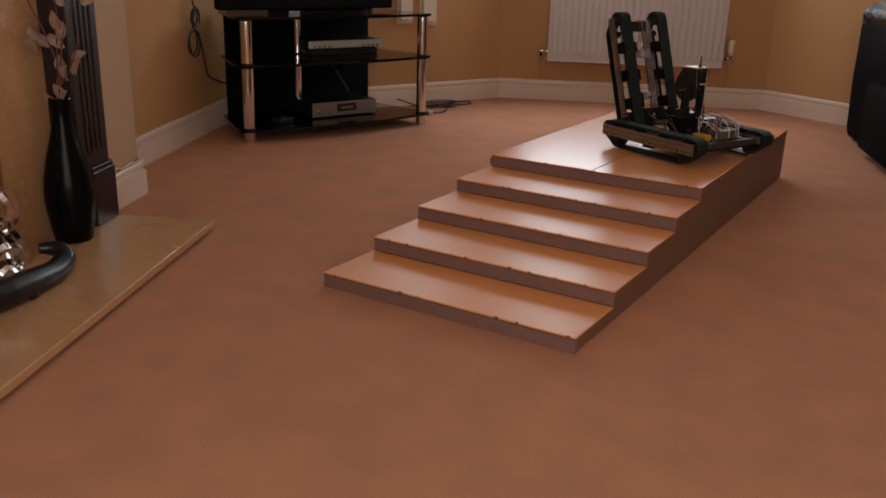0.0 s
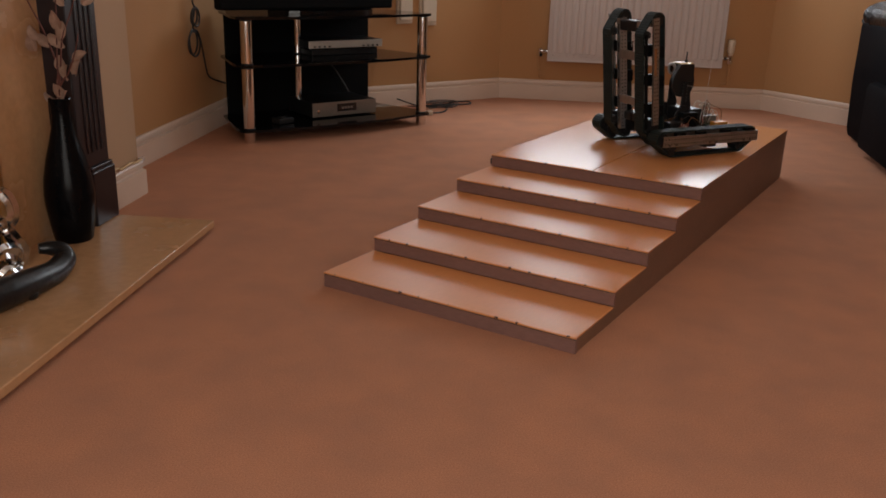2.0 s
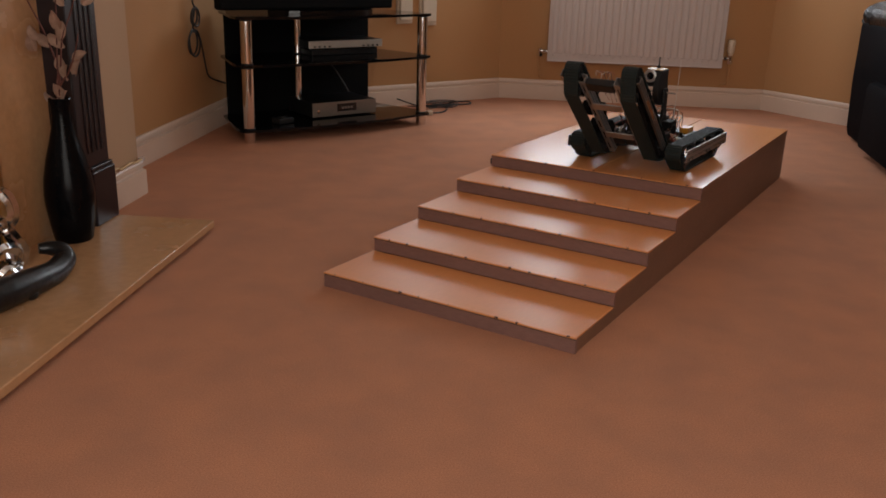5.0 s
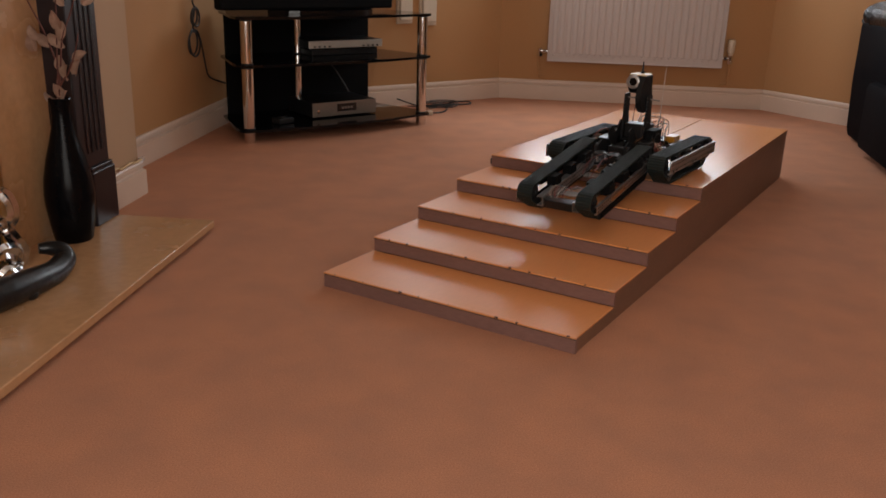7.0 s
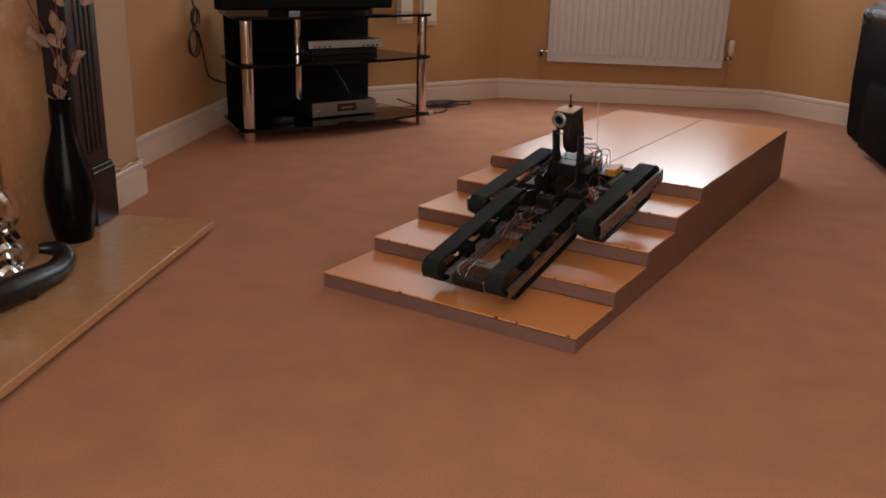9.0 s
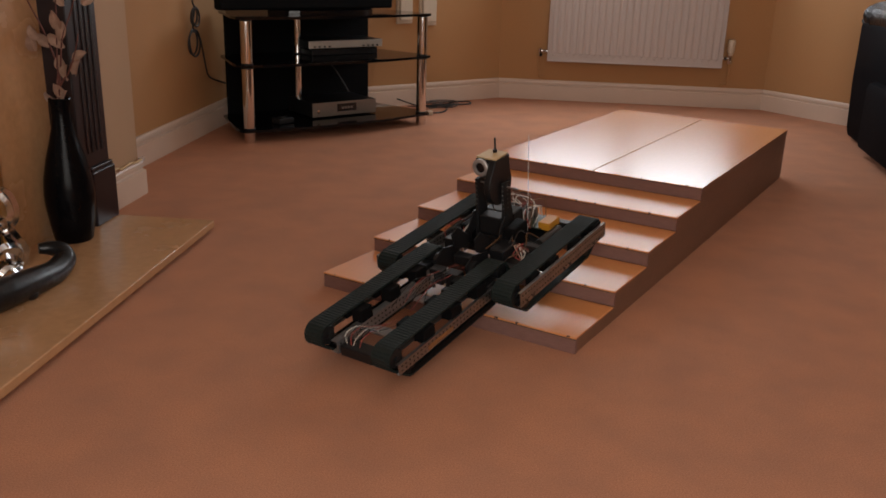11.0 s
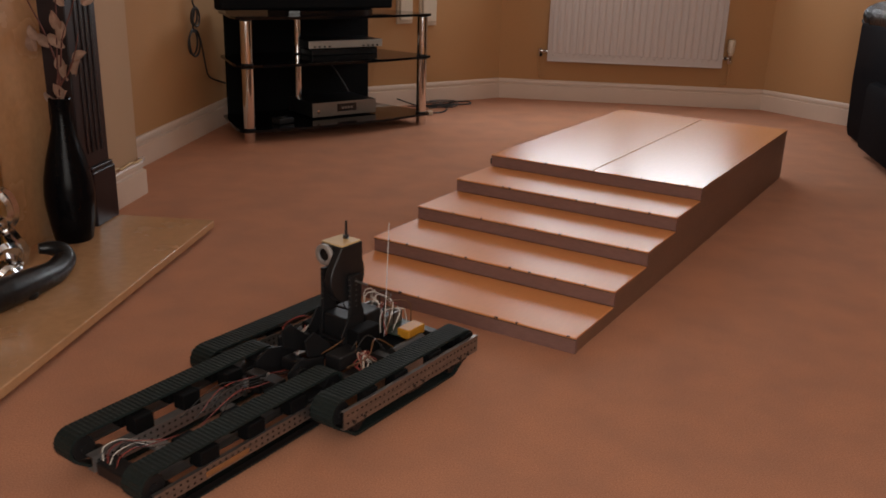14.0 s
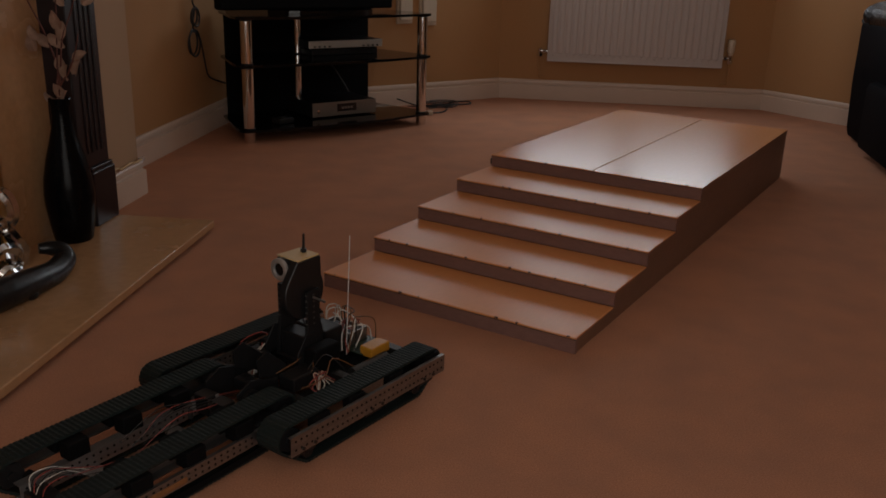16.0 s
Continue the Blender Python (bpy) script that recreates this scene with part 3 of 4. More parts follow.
def cable_tangle():
    """A second lead that coils on the first, with a white plug."""
    rnd = random.Random(21)
    pts = [(-2.16, 2.50, 0.006)]
    for k in range(13):
        a = k * 1.05
        pts.append((-1.985 + 0.085 * math.cos(a) * rnd.uniform(0.5, 1.15), 2.60 + 0.17 * math.sin(a) * rnd.uniform(0.45, 1.1), 0.012 + 0.007 * (k % 4)))
    bm = B()
    tube(bm, pts, 0.0032, n=6, steps=4)
    thing("floor_cable", bm, CABLE, "thin black lead tangled on the carpet", "cable", smooth=True)
    plug = base("plug", pose(-1.925, 2.36, 0.001, 0, 0, 40), "small white plug lying on the carpet", "plug")
    bm = B()
    box(bm, -0.024, 0.024, -0.016, 0.016, 0, 0.022, 0.004)
    part("body", bm, CREAMPLASTIC, plug)
    for y in (-0.007, 0.007):
        bm = B()
        box(bm, 0.0245, 0.040, y - 0.0015, y + 0.0015, 0.009, 0.013)
        part("pin", bm, GREYMETAL, plug)


cable_tangle()


def adaptor():
    # added box; the pale piece on top paints a small reflection on the shelf
    ob = base("glint_box", STAND @ pose(-0.28, 0.06, LOW + 0.0065, 0, 0, 12), "small added black box with a pale patch for a glint", "adaptor")
    bm = B()
    box(bm, -0.045, 0.045, -0.03, 0.03, 0, 0.028, 0.005)
    part("body", bm, BLACKPLASTIC, ob)
    bm = B()
    box(bm, -0.015, 0.012, -0.012, 0.004, 0.0285, 0.030)
    part("glint_patch", bm, SILVER, ob, "pale patch that paints a small glint")


adaptor()


def hanging_cable():
    """A coiled lead that hangs at the alcove wall and runs down behind the stand."""
    bm = B()
    m0, s0 = -1.672, 2.045
    pts = [(m0 + 0.01, s0 - 0.01, 1.1), (m0 + 0.01, s0, 0.75), (m0 + 0.01, s0 + 0.02, 0.62)]
    for c, r, rz, z in ((0.035, 0.045, 0.045, 0.545), (0.005, 0.065, 0.065, 0.435)):
        for k in range(16):
            a = k / 15 * 4 * math.pi
            q = 1 - 0.25 * k / 15
            pts.append((m0 + 0.012 + 0.006 * math.sin(a * .5), s0 + c + q * r * math.sin(a), z + q * rz * math.cos(a)))
    pts += [(m0 + 0.01, s0 + 0.07, 0.46), (m0 + 0.01, s0 + 0.10, 0.42), (m0 + 0.01, s0 + 0.135, 0.32), (m0 + 0.012, s0 + 0.16, 0.27), (m0 + 0.012, s0 + 0.24, 0.24),
            (m0 + 0.03, s0 + 0.34, 0.21)]
    tube(bm, pts, 0.0042, n=6, steps=4)
    thing("hanging_cable", bm, CABLE, "coiled black lead hanging on the alcove wall", "cable", at=ROOM, smooth=True)


hanging_cable()


def wall_box(x, wide, z0):
    """A cream box on the angled bay wall, above the stand's end."""
    at = ROOM @ pose(-1.69, 2.56, 0, 0, 0, math.degrees(math.atan2(1.165, 1.32))) @ pose(x, 0, z0)
    ob = base("wall_socket", at, "cream plastic wall box on the tan bay wall", "wall box", "cream boxes on the bay wall")
    bm = B()
    box(bm, -wide / 2, wide / 2, -0.014, -0.0005, 0, 0.18, 0.003)
    part("plate", bm, CREAMPLASTIC, ob)
    bm = B()
    box(bm, -wide / 2 + 0.012, wide / 2 - 0.012, -0.034, -0.0145, 0.02, 0.16, 0.004)
    part("cover", bm, CREAMPLASTIC, ob)


wall_box(1.052, 0.104, 0.462)
wall_box(1.211, 0.115, 0.449)


# ---- radiator ----
def radiator():
    # own axes: x along the bay wall, y into the wall
    at = ROOM @ pose(-0.370, 3.725, 0, 0, 0, -0.7)
    ob = base("radiator", at, "white ribbed panel radiator below the bay window", "radiator")
    x0, x1, z0, z1 = 0.297, 1.327, 0.245, 0.86
    bm = B()
    n = 25
    poly = [(x0, -0.055)]
    step = (x1 - x0 - 0.03) / n
    for k in range(n):
        a = x0 + 0.015 + k * step
        poly += [(a + step * 0.10, -0.055), (a + step * 0.28, -0.0585), (a + step * 0.72, -0.0585), (a + step * 0.90, -0.055)]
    poly += [(x1, -0.055), (x1, -0.045), (x0, -0.045)]
    prism(bm, poly, "z", z0 + 0.045, z1 - 0.045)
    box(bm, x0, x1, -0.0555, -0.045, z0, z0 + 0.045, 0.003)
    box(bm, x0, x1, -0.0555, -0.045, z1 - 0.045, z1, 0.003)
    part("front_panel", bm, RADPAINT, ob)
    for k in range(n):
        a = x0 + 0.015 + (k + 0.5) * step
        bm = B()
        bmesh.ops.create_icosphere(bm, subdivisions=2, radius=0.0095, matrix=Matrix.Diagonal((1, 0.32, 1, 1)))
        part("weld_dimple", bm, RADPAINT, ob, smooth=True, at=pose(a, -0.0555, z0 + 0.034))
    for x in (x0 - 0.001, x1 + 0.001):
        bm = B()
        box(bm, x - 0.003, x + 0.003, -0.064, -0.012, z0 - 0.004, z1 + 0.004, 0.002)
        part("end_cover", bm, RADPAINT, ob)
    bm = B()
    box(bm, x0, x1, -0.063, -0.056, z0 - 0.005, z0 + 0.004, 0.002)
    part("lower_lip", bm, RADPAINT, ob)
    bm = B()
    box(bm, x0 + 0.01, x1 - 0.01, -0.040, -0.030, z0 + 0.02, z1 - 0.02)
    part("back_panel", bm, RADPAINT, ob)
    for x in (x0 + 0.15, x1 - 0.15):
        bm = B()
        box(bm, x - 0.02, x + 0.02, -0.030, -0.0005, z0 + 0.1, z1 - 0.1)
        part("bracket", bm, RADPAINT, ob)
    for s, x in ((-1, x0), (1, x1)):
        bm = B()
        zv = z0 + 0.052
        cyl(bm, (x, -0.035, zv), (x + s * 0.050, -0.035, zv), 0.009, n=14)
        cyl(bm, (x + s * 0.012, -0.035, zv), (x + s * 0.030, -0.035, zv), 0.015, n=6)
        cyl(bm, (x + s * 0.050, -0.035, zv + 0.018), (x + s * 0.050, -0.035, zv - 0.03), 0.012, n=14)
        cyl(bm, (x + s * 0.050, -0.035, zv - 0.012), (x + s * 0.050, -0.035, zv - 0.028), 0.016, n=6)
        part("valve", bm, CHROME, ob, "chrome valve", smooth=True)
        bm = B()
        tube(bm, [(x + s * 0.050, -0.035, zv - 0.03), (x + s * 0.050, -0.035, z0 - 0.07), (x + s * 0.046, -0.028, z0 - 0.096), (x + s * 0.030, -0.012, z0 - 0.104), (x + s * 0.014, 0.004, z0 - 0.104)], 0.0072, n=10)
        part("pipe", bm, WALLPAINT, ob, "painted feed pipe", smooth=True)
    bm = B()
    lathe(bm, [(0.012, -0.012), (0.016, 0), (0.021, 0.01), (0.023, 0.06), (0.021, 0.078), (0.010, 0.084)], (x1 + 0.050, -0.035, z0 + 0.082), n=16)
    part("valve_head", bm, CREAMPLASTIC, ob, "cream thermostatic valve head", smooth=True)


radiator()


# ---- black leather sofa ----
def sofa():
    a, b = Vector((0.075, 3.23)), Vector((0.36, 2.48))
    d = b - a
    at = pose(a.x, a.y, 0, 0, 0, math.degrees(math.atan2(d.y, d.x)))
    # own axes: x along the back towards the viewer, y into the room's side
    ob = base("sofa", at, "black leather sofa with rolled padded top edge", "sofa")
    n = 1.5
    bm = B()
    prism(bm, [(0.015, 0.008), (0.0, 0.05), (-0.012, 0.30), (-0.012, 0.58), (0.05, 0.63), (0.20, 0.63), (0.26, 0.58), (0.30, 0.008)], "x", 0.0, n, 0.012)
    part("back", bm, LEATHER, ob, smooth=True)
    # the padded roll, creased across
    bm = B()
    rings = []
    rnd = random.Random(3)
    for k in range(61):
        t = k / 60
        x = -0.13 + (n + 0.13) * t
        rr = 0.092 * min(1, (0.25 + 6 * t)) ** 0.5 * (1 + 0.10 * rnd.uniform(-1, 1) * (1 if t < 0.25 else 0.3))
        rings.append([bm.verts.new((x + 0.012 * math.sin(3 * a + k), 0.075 + rr * 1.05 * math.cos(a), 0.617 + rr * 0.72 * math.sin(a))) for a in [2 * math.pi * q / 20 for q in range(20)]])
    for p, q in zip(rings, rings[1:]):
        for m in range(20):
            bm.faces.new((p[m], p[(m + 1) % 20], q[(m + 1) % 20], q[m]))
    bm.faces.new(rings[0][::-1])
    bm.faces.new(rings[-1])
    part("rolled_top", bm, LEATHER_WORN, ob, "creased shiny padded leather roll", smooth=True)
    for k in range(5):
        bm = B()
        y = 0.01 + k * 0.022
        tube(bm, [(-0.06 - 0.01 * (k % 2), y, 0.585 - 0.012 * k), (-0.018, y + 0.012, 0.555 - 0.01 * k), (-0.006, y + 0.02, 0.50 - 0.02 * k)], (0.012, 0.010, 0.004), n=8, steps=4)
        part("pleat", bm, LEATHER_WORN, ob, smooth=True)
    bm = B()
    box(bm, 0.42, n - 0.05, -0.052, 0.03, 0.03, 0.345, 0.034)
    part("padded_panel", bm, LEATHER, ob, "bulging lower leather panel", smooth=True)
    bm = B()
    box(bm, 0.02, n - 0.02, 0.29, 0.95, 0.06, 0.42, 0.04)
    part("seat", bm, LEATHER, ob, smooth=True)
    bm = B()
    box(bm, -0.015, 0.19, 0.28, 0.97, 0.06, 0.56, 0.05)
    part("armrest", bm, LEATHER, ob, smooth=True)
    for x, y in ((0.08, 0.08), (n - 0.08, 0.08), (0.08, 0.88), (n - 0.08, 0.88)):
        bm = B()
        cyl(bm, (x, y, 0), (x, y, 0.065), 0.025, 0.03, n=16)
        part("foot", bm, BLACKPLASTIC, ob)


sofa()


# ---- the tracked robot ----
BZ, PIVOT = 0.092, (0.156, 0.076)


def belt_path(x0, x1, b0, b1, zt, zb, rt, rb):
    """The closed side outline of a belt: long top run, shorter bottom run, sloped ends."""
    pts = []

    def arc(cx, cz, r, a0, a1, n):
        for k in range(n + 1):
            a = radians(a0 + (a1 - a0) * k / n)
            pts.append((cx + r * math.cos(a), cz + r * math.sin(a)))
    arc(x1 - rt, zt - rt, rt, 90, -48, 8)
    arc(b1, zb + rb, rb, -48, -90, 4)
    arc(b0, zb + rb, rb, -90, -132, 4)
    arc(x0 + rt, zt - rt, rt, 228, 90, 8)
    return pts


def resample(pts, step):
    P = [Vector((p[0], p[1])) for p in pts] + [Vector((pts[0][0], pts[0][1]))]
    total = sum((b - a).length for a, b in zip(P, P[1:]))
    n = round(total / step)
    out, d, i = [], 0.0, 0
    for k in range(n):
        want = total * k / n
        while d + (P[i + 1] - P[i]).length < want:
            d += (P[i + 1] - P[i]).length
            i += 1
        e = (P[i + 1] - P[i])
        f = (want - d) / max(e.length, 1e-9)
        out.append((P[i] + e * f, e.normalized()))
    return out


def belt(name, pts, y0, y1, parent):
    """A rubber belt whose outside is toothed with cleats: one closed strip."""
    bm = B()
    path = resample(pts, 0.0088 / 4)
    rows = []
    for k, (p, d) in enumerate(path):
        nrm = Vector((-d.y, d.x))
        o = p + nrm * (0.0008 if k % 4 in (0, 1) else -0.0004)
        q = p - nrm * 0.0045
        rows.append([bm.verts.new(v) for v in ((o.x, y0, o.y), (o.x, y1, o.y), (q.x, y1, q.y), (q.x, y0, q.y))])
    for a, b in zip(rows, rows[1:] + rows[:1]):
        for j in range(4):
            bm.faces.new((a[j], a[(j + 1) % 4], b[(j + 1) % 4], b[j]))
    return part(name, bm, RUBBER, parent, "black cleated rubber track belt")


def rail(name, x0, x1, y0, y1, z0, z1, parent, label="perforated aluminium side rail"):
    """A channel along x: an upright web with two narrow flanges turned towards the belt."""
    inward = -1 if (y0 + y1) > 0 else 1
    if name.endswith("inner_rail"):
        inward = -inward
    web, lip = (y1, y0) if inward < 0 else (y0, y1)
    t = 0.0018
    prof = [(web, z0), (web, z1), (lip, z1), (lip, z1 - t), (web + inward * t, z1 - t), (web + inward * t, z0 + t),
            (lip, z0 + t), (lip, z0)]
    bm = B()
    prism(bm, prof, "x", x0, x1)
    return part(name, bm, BRIGHTALU if name == "flipper_inner_rail" else ALU, parent, label)


def holes_on(x0, x1, y, z0, z1, parent, step=0.0125):
    bm = B()
    n = int((x1 - x0) / step)
    for k in range(n):
        for z in (z0 + (z1 - z0) * 0.28, z0 + (z1 - z0) * 0.72):
            x = x0 + (k + 0.5) * (x1 - x0) / n
            cyl(bm, (x, y - 0.0005, z), (x, y + 0.0005, z), 0.0023, n=8)
    tagged(part("perforation", bm, BLACKMETAL, parent, "rows of small round holes"), kind="stuff")


WHEELS = []


def wheel(name, x, y0, y1, z, r, parent):
    bm = B()
    n, rings = 24, []
    for y, q, tooth in ((y0 - 0.004, r * 0.28, 0), (y0, r * 0.28, 0), (y0, r * 0.80, 0), (y0, r, 1), (y1, r, 1), (y1, r * 0.80, 0), (y1, r * 0.28, 0), (y1 + 0.004, r * 0.28, 0)):
        rings.append([bm.verts.new((q * (0.9 if tooth and k % 4 > 1 else 1) * math.cos(2 * math.pi * k / n), y,
                                    q * (0.9 if tooth and k % 4 > 1 else 1) * math.sin(2 * math.pi * k / n))) for k in range(n)])
    for a, b in zip(rings, rings[1:]):
        for k in range(n):
            bm.faces.new((a[k], a[(k + 1) % n], b[(k + 1) % n], b[k]))
    bm.faces.new(rings[0])
    bm.faces.new(rings[-1])
    ob = part(name, bm, BLACKPLASTIC, parent, "black sprocket wheel", at=pose(x, 0, z))
    WHEELS.append((ob, x, z, r + 0.006))
    return ob


def bracket(name, pts, y0, y1, material, parent, label=""):
    bm = B()
    prism(bm, pts, "y", y0, y1, 0.0006)
    return part(name, bm, material, parent, label)


def wires(parent, runs, r=0.0016):
    for material, label, pts in runs:
        bm = B()
        tube(bm, pts, r, n=5, steps=4)
        part("wire", bm, material, parent, label, smooth=True)


FIXED = ("track_belt", "outer_rail", "inner_rail", "perforation", "bearing_block", "bolt", "sprocket", "roller", "belt_guide", "pivot_hub")


def robot():
    ob = base("tracked_robot", pose(0, 0, 0), "black tracked robot with aluminium rails, flipper arm and camera turret", "robot")
    prof = belt_path(-0.222, 0.222, -0.150, 0.150, BZ, 0.0032, 0.028, 0.020)
    for s in (1, -1):
        ya, yb = sorted((s * 0.137, s * 0.188))
        belt("track_belt", prof, ya, yb, ob)
        ro = sorted((s * 0.1955, s * 0.2030))
        rail("outer_rail", -0.216, 0.206, ro[0], ro[1], 0.042, 0.078, ob)
        holes_on(-0.212, 0.202, s * 0.2030, 0.042, 0.078, ob)
        ri = sorted((s * 0.1300, s * 0.1370))
        rail("inner_rail", -0.214, 0.190, ri[0], ri[1], 0.052, 0.076, ob)
        holes_on(-0.210, 0.186, s * 0.1300, 0.052, 0.076, ob)
        for x in (-0.165, -0.01, 0.165):
            bm = B()
            box(bm, x - 0.024, x + 0.024, *sorted((s * 0.1375, s * 0.1950)), 0.030, 0.050, 0.002)
            part("bearing_block", bm, BLACKPLASTIC, ob)
            for q in (-1, 1):
                bm = B()
                cyl(bm, (x + q * 0.014, s * 0.2032, 0.048), (x + q * 0.014, s * 0.2055, 0.048), 0.0036, n=6)
                part("bolt", bm, GREYMETAL, ob)
        wy = sorted((s * 0.143, s * 0.184))
        for x, z, r in ((0.194, 0.064, 0.0225), (-0.194, 0.064, 0.0225), (0.150, 0.0232, 0.0145), (-0.150, 0.0232, 0.0145)):
            wheel("sprocket" if z > 0.05 else "roller", x, wy[0], wy[1], z, r, ob)
        # black blocks that guide the belt's edges
        for x in (-0.185, -0.075, 0.035, 0.125):
            bm = B()
            box(bm, x - 0.020, x + 0.020, *sorted((s * 0.1790, s * 0.1953)), 0.060, 0.0865, 0.001)
            part("belt_guide", bm, MATTBLACK, ob)
    # chassis between the tracks
    bm = B()
    box(bm, -0.195, 0.016, -0.132, 0.132, 0.062, 0.070, 0.001)
    part("deck_plate", bm, BLACKMETAL, ob, "dark chassis plate")
    for s in (1, -1):
        bm = B()
        box(bm, 0.0165, 0.135, *sorted((s * 0.062, s * 0.132)), 0.064, 0.070, 0.001)
        part("side_plate", bm, ALU, ob, "bare aluminium chassis plate")
    for x in (-0.19, -0.03, 0.09):
        bm = B()
        box(bm, x - 0.010, x + 0.010, -0.132, 0.132, 0.0705, 0.090, 0.001)
        part("cross_channel", bm, GREYMETAL, ob)
    for s in (1, -1):
        bm = B()
        box(bm, 0.02, 0.085, *sorted((s * 0.045, s * 0.085)), 0.0905, 0.118, 0.003)
        part("motor_block", bm, BLACKPLASTIC, ob)
        bm = B()
        cyl(bm, (-0.15, s * 0.105, 0.084), (-0.05, s * 0.105, 0.084), 0.013, n=18)
        part("drive_motor", bm, GREYMETAL, ob, smooth=True)
        # pivot brackets to the flipper
        bracket("pivot_bracket", [(0.085, 0.064), (0.178, 0.078), (0.182, 0.112), (0.150, 0.128), (0.085, 0.112)], *sorted((s * 0.040, s * 0.0445)), BLACKMETAL, ob)
        bm = B()
        cyl(bm, (PIVOT[0], s * 0.0446, PIVOT[1]), (PIVOT[0], s * 0.0555, PIVOT[1]), 0.020, n=20)
        part("pivot_hub", bm, BLACKPLASTIC, ob)
    bm = B()
    box(bm, 0.100, 0.128, -0.030, 0.030, 0.080, 0.104, 0.003)
    part("lift_servo", bm, BLACKPLASTIC, ob)
    # linkage plates
    for s in (1, -1):
        bracket("link_plate", [(0.06, 0.092), (0.12, 0.120), (0.125, 0.155), (0.10, 0.165), (0.055, 0.125)], *sorted((s * 0.030, s * 0.034)), BLACKMETAL, ob)
    # turret
    bm = B()
    lathe(bm, [(0.034, 0.0705), (0.034, 0.088), (0.028, 0.094), (0.028, 0.104)], (-0.012, 0, 0), n=24)
    part("pan_base", bm, BLACKPLASTIC, ob, smooth=True)
    bm = B()
    box(bm, -0.042, 0.012, -0.040, 0.040, 0.1045, 0.112, 0.002)
    part("pan_plate", bm, BLACKMETAL, ob)
    for s in (1, -1):
        bracket("turret_upright", [(-0.038, 0.1125), (0.010, 0.1125), (0.004, 0.172), (0.002, 0.186), (0.002, 0.252), (-0.030, 0.252), (-0.030, 0.186), (-0.036, 0.172)],
                *sorted((s * 0.033, s * 0.041)), BLACKMETAL, ob, "black perforated upright")
        for k in range(6):
            bm = B()
            cyl(bm, (-0.0130, s * 0.0411, 0.186 + k * 0.0115), (-0.0130, s * 0.0420, 0.186 + k * 0.0115), 0.0026, n=8)
            cyl(bm, (0.0018, s * 0.0372, 0.188 + k * 0.0115), (0.0028, s * 0.0372, 0.186 + k * 0.0115), 0.0022, n=8)
            part("stud", bm, GREYMETAL, ob)
    bm = B()
    box(bm, -0.032, 0.006, -0.030, 0.030, 0.1125, 0.160, 0.003)
    part("tilt_servo", bm, BLACKPLASTIC, ob)
    for s in (1, -1):
        bm = B()
        box(bm, -0.045, 0.022, *sorted((s * 0.046, s * 0.078)), 0.0905, 0.148 if s > 0 else 0.132, 0.004)
        part("pan_servo", bm, MATTBLACK, ob)
        bracket("servo_horn", [(-0.02, 0.128), (0.03, 0.112), (0.036, 0.135), (0.012, 0.17), (-0.012, 0.168)], *sorted((s * 0.0415, s * 0.0455)), BLACKMETAL, ob)
    # round side plate, camera block beside it with its ringed bore and pale top plate
    bm = B()
    prism(bm, [(-0.002 + 0.050 * math.cos(radians(a)), 0.249 + 0.052 * math.sin(radians(a))) for a in range(152, 394, 10)] + [(0.016, 0.3125), (-0.045, 0.3125)], "y", 0.0130, 0.0305, 0.0016)
    part("round_plate", bm, BLACKPLASTIC, ob, "round black side plate of the camera head")
    bm = B()
    prism(bm, [(0.013, 0.272), (0.013, 0.309), (0.006, 0.3125), (-0.044, 0.3125), (-0.048, 0.300), (-0.040, 0.262), (-0.004, 0.255)], "y", -0.0285, 0.0128, 0.0014)
    part("camera_head", bm, BLACKPLASTIC, ob, "black camera housing")
    bm = B()
    prism(bm, [(0.012, -0.027), (0.014, 0.029), (-0.042, 0.028), (-0.044, -0.024)], "z", 0.3127, 0.3157)
    part("top_plate", bm, TANCARD, ob, "pale tan top plate")

    def hollow(name, profile, material, label):
        bm = B()
        n = 28
        ring = [[bm.verts.new((x, rr * math.cos(2 * math.pi * k / n), rr * math.sin(2 * math.pi * k / n))) for k in range(n)] for rr, x in profile]
        for a, b in zip(ring, ring[1:]):
            for k in range(n):
                bm.faces.new((a[k], a[(k + 1) % n], b[(k + 1) % n], b[k]))
        bm.faces.new(ring[0])
        bm.faces.new(ring[-1])
        part(name, bm, material, ob, label, smooth=True, at=pose(0.0, -0.0075, 0.2935))
    hollow("lens_barrel", ((0.0205, 0.0132), (0.0205, 0.024), (0.0125, 0.024), (0.0125, 0.0140)), BLACKPLASTIC, "black lens barrel")
    hollow("lens_ring", ((0.0215, 0.0222), (0.0215, 0.0275), (0.0195, 0.0290), (0.0138, 0.0290), (0.0130, 0.0275), (0.0130, 0.0243)), LENSMETAL, "turned silver ring round the lens")
    bm = B()
    cyl(bm, (0.0145, -0.0075, 0.2935), (0.0250, -0.0075, 0.2935), 0.0122, n=20)
    part("lens", bm, BLACKGLASS, ob)
    bm = B()
    cyl(bm, (-0.030, 0, 0.3158), (-0.031, 0, 0.352), 0.003, 0.0022, n=8)
    cyl(bm, (-0.030, 0, 0.3158), (-0.030, 0, 0.323), 0.006, n=6)
    part("stub_aerial", bm, BLACKPLASTIC, ob)
    bm = B()
    cyl(bm, (-0.012, 0.0306, 0.240), (-0.012, 0.072, 0.238), 0.0024, n=8)
    cyl(bm, (-0.012, 0.0129, 0.240), (-0.012, -0.040, 0.240), 0.0022, n=8)
    cyl(bm, (-0.012, 0.0306, 0.240), (-0.012, 0.0345, 0.240), 0.006, n=12)
    part("tilt_rod", bm, ALU, ob, smooth=True)
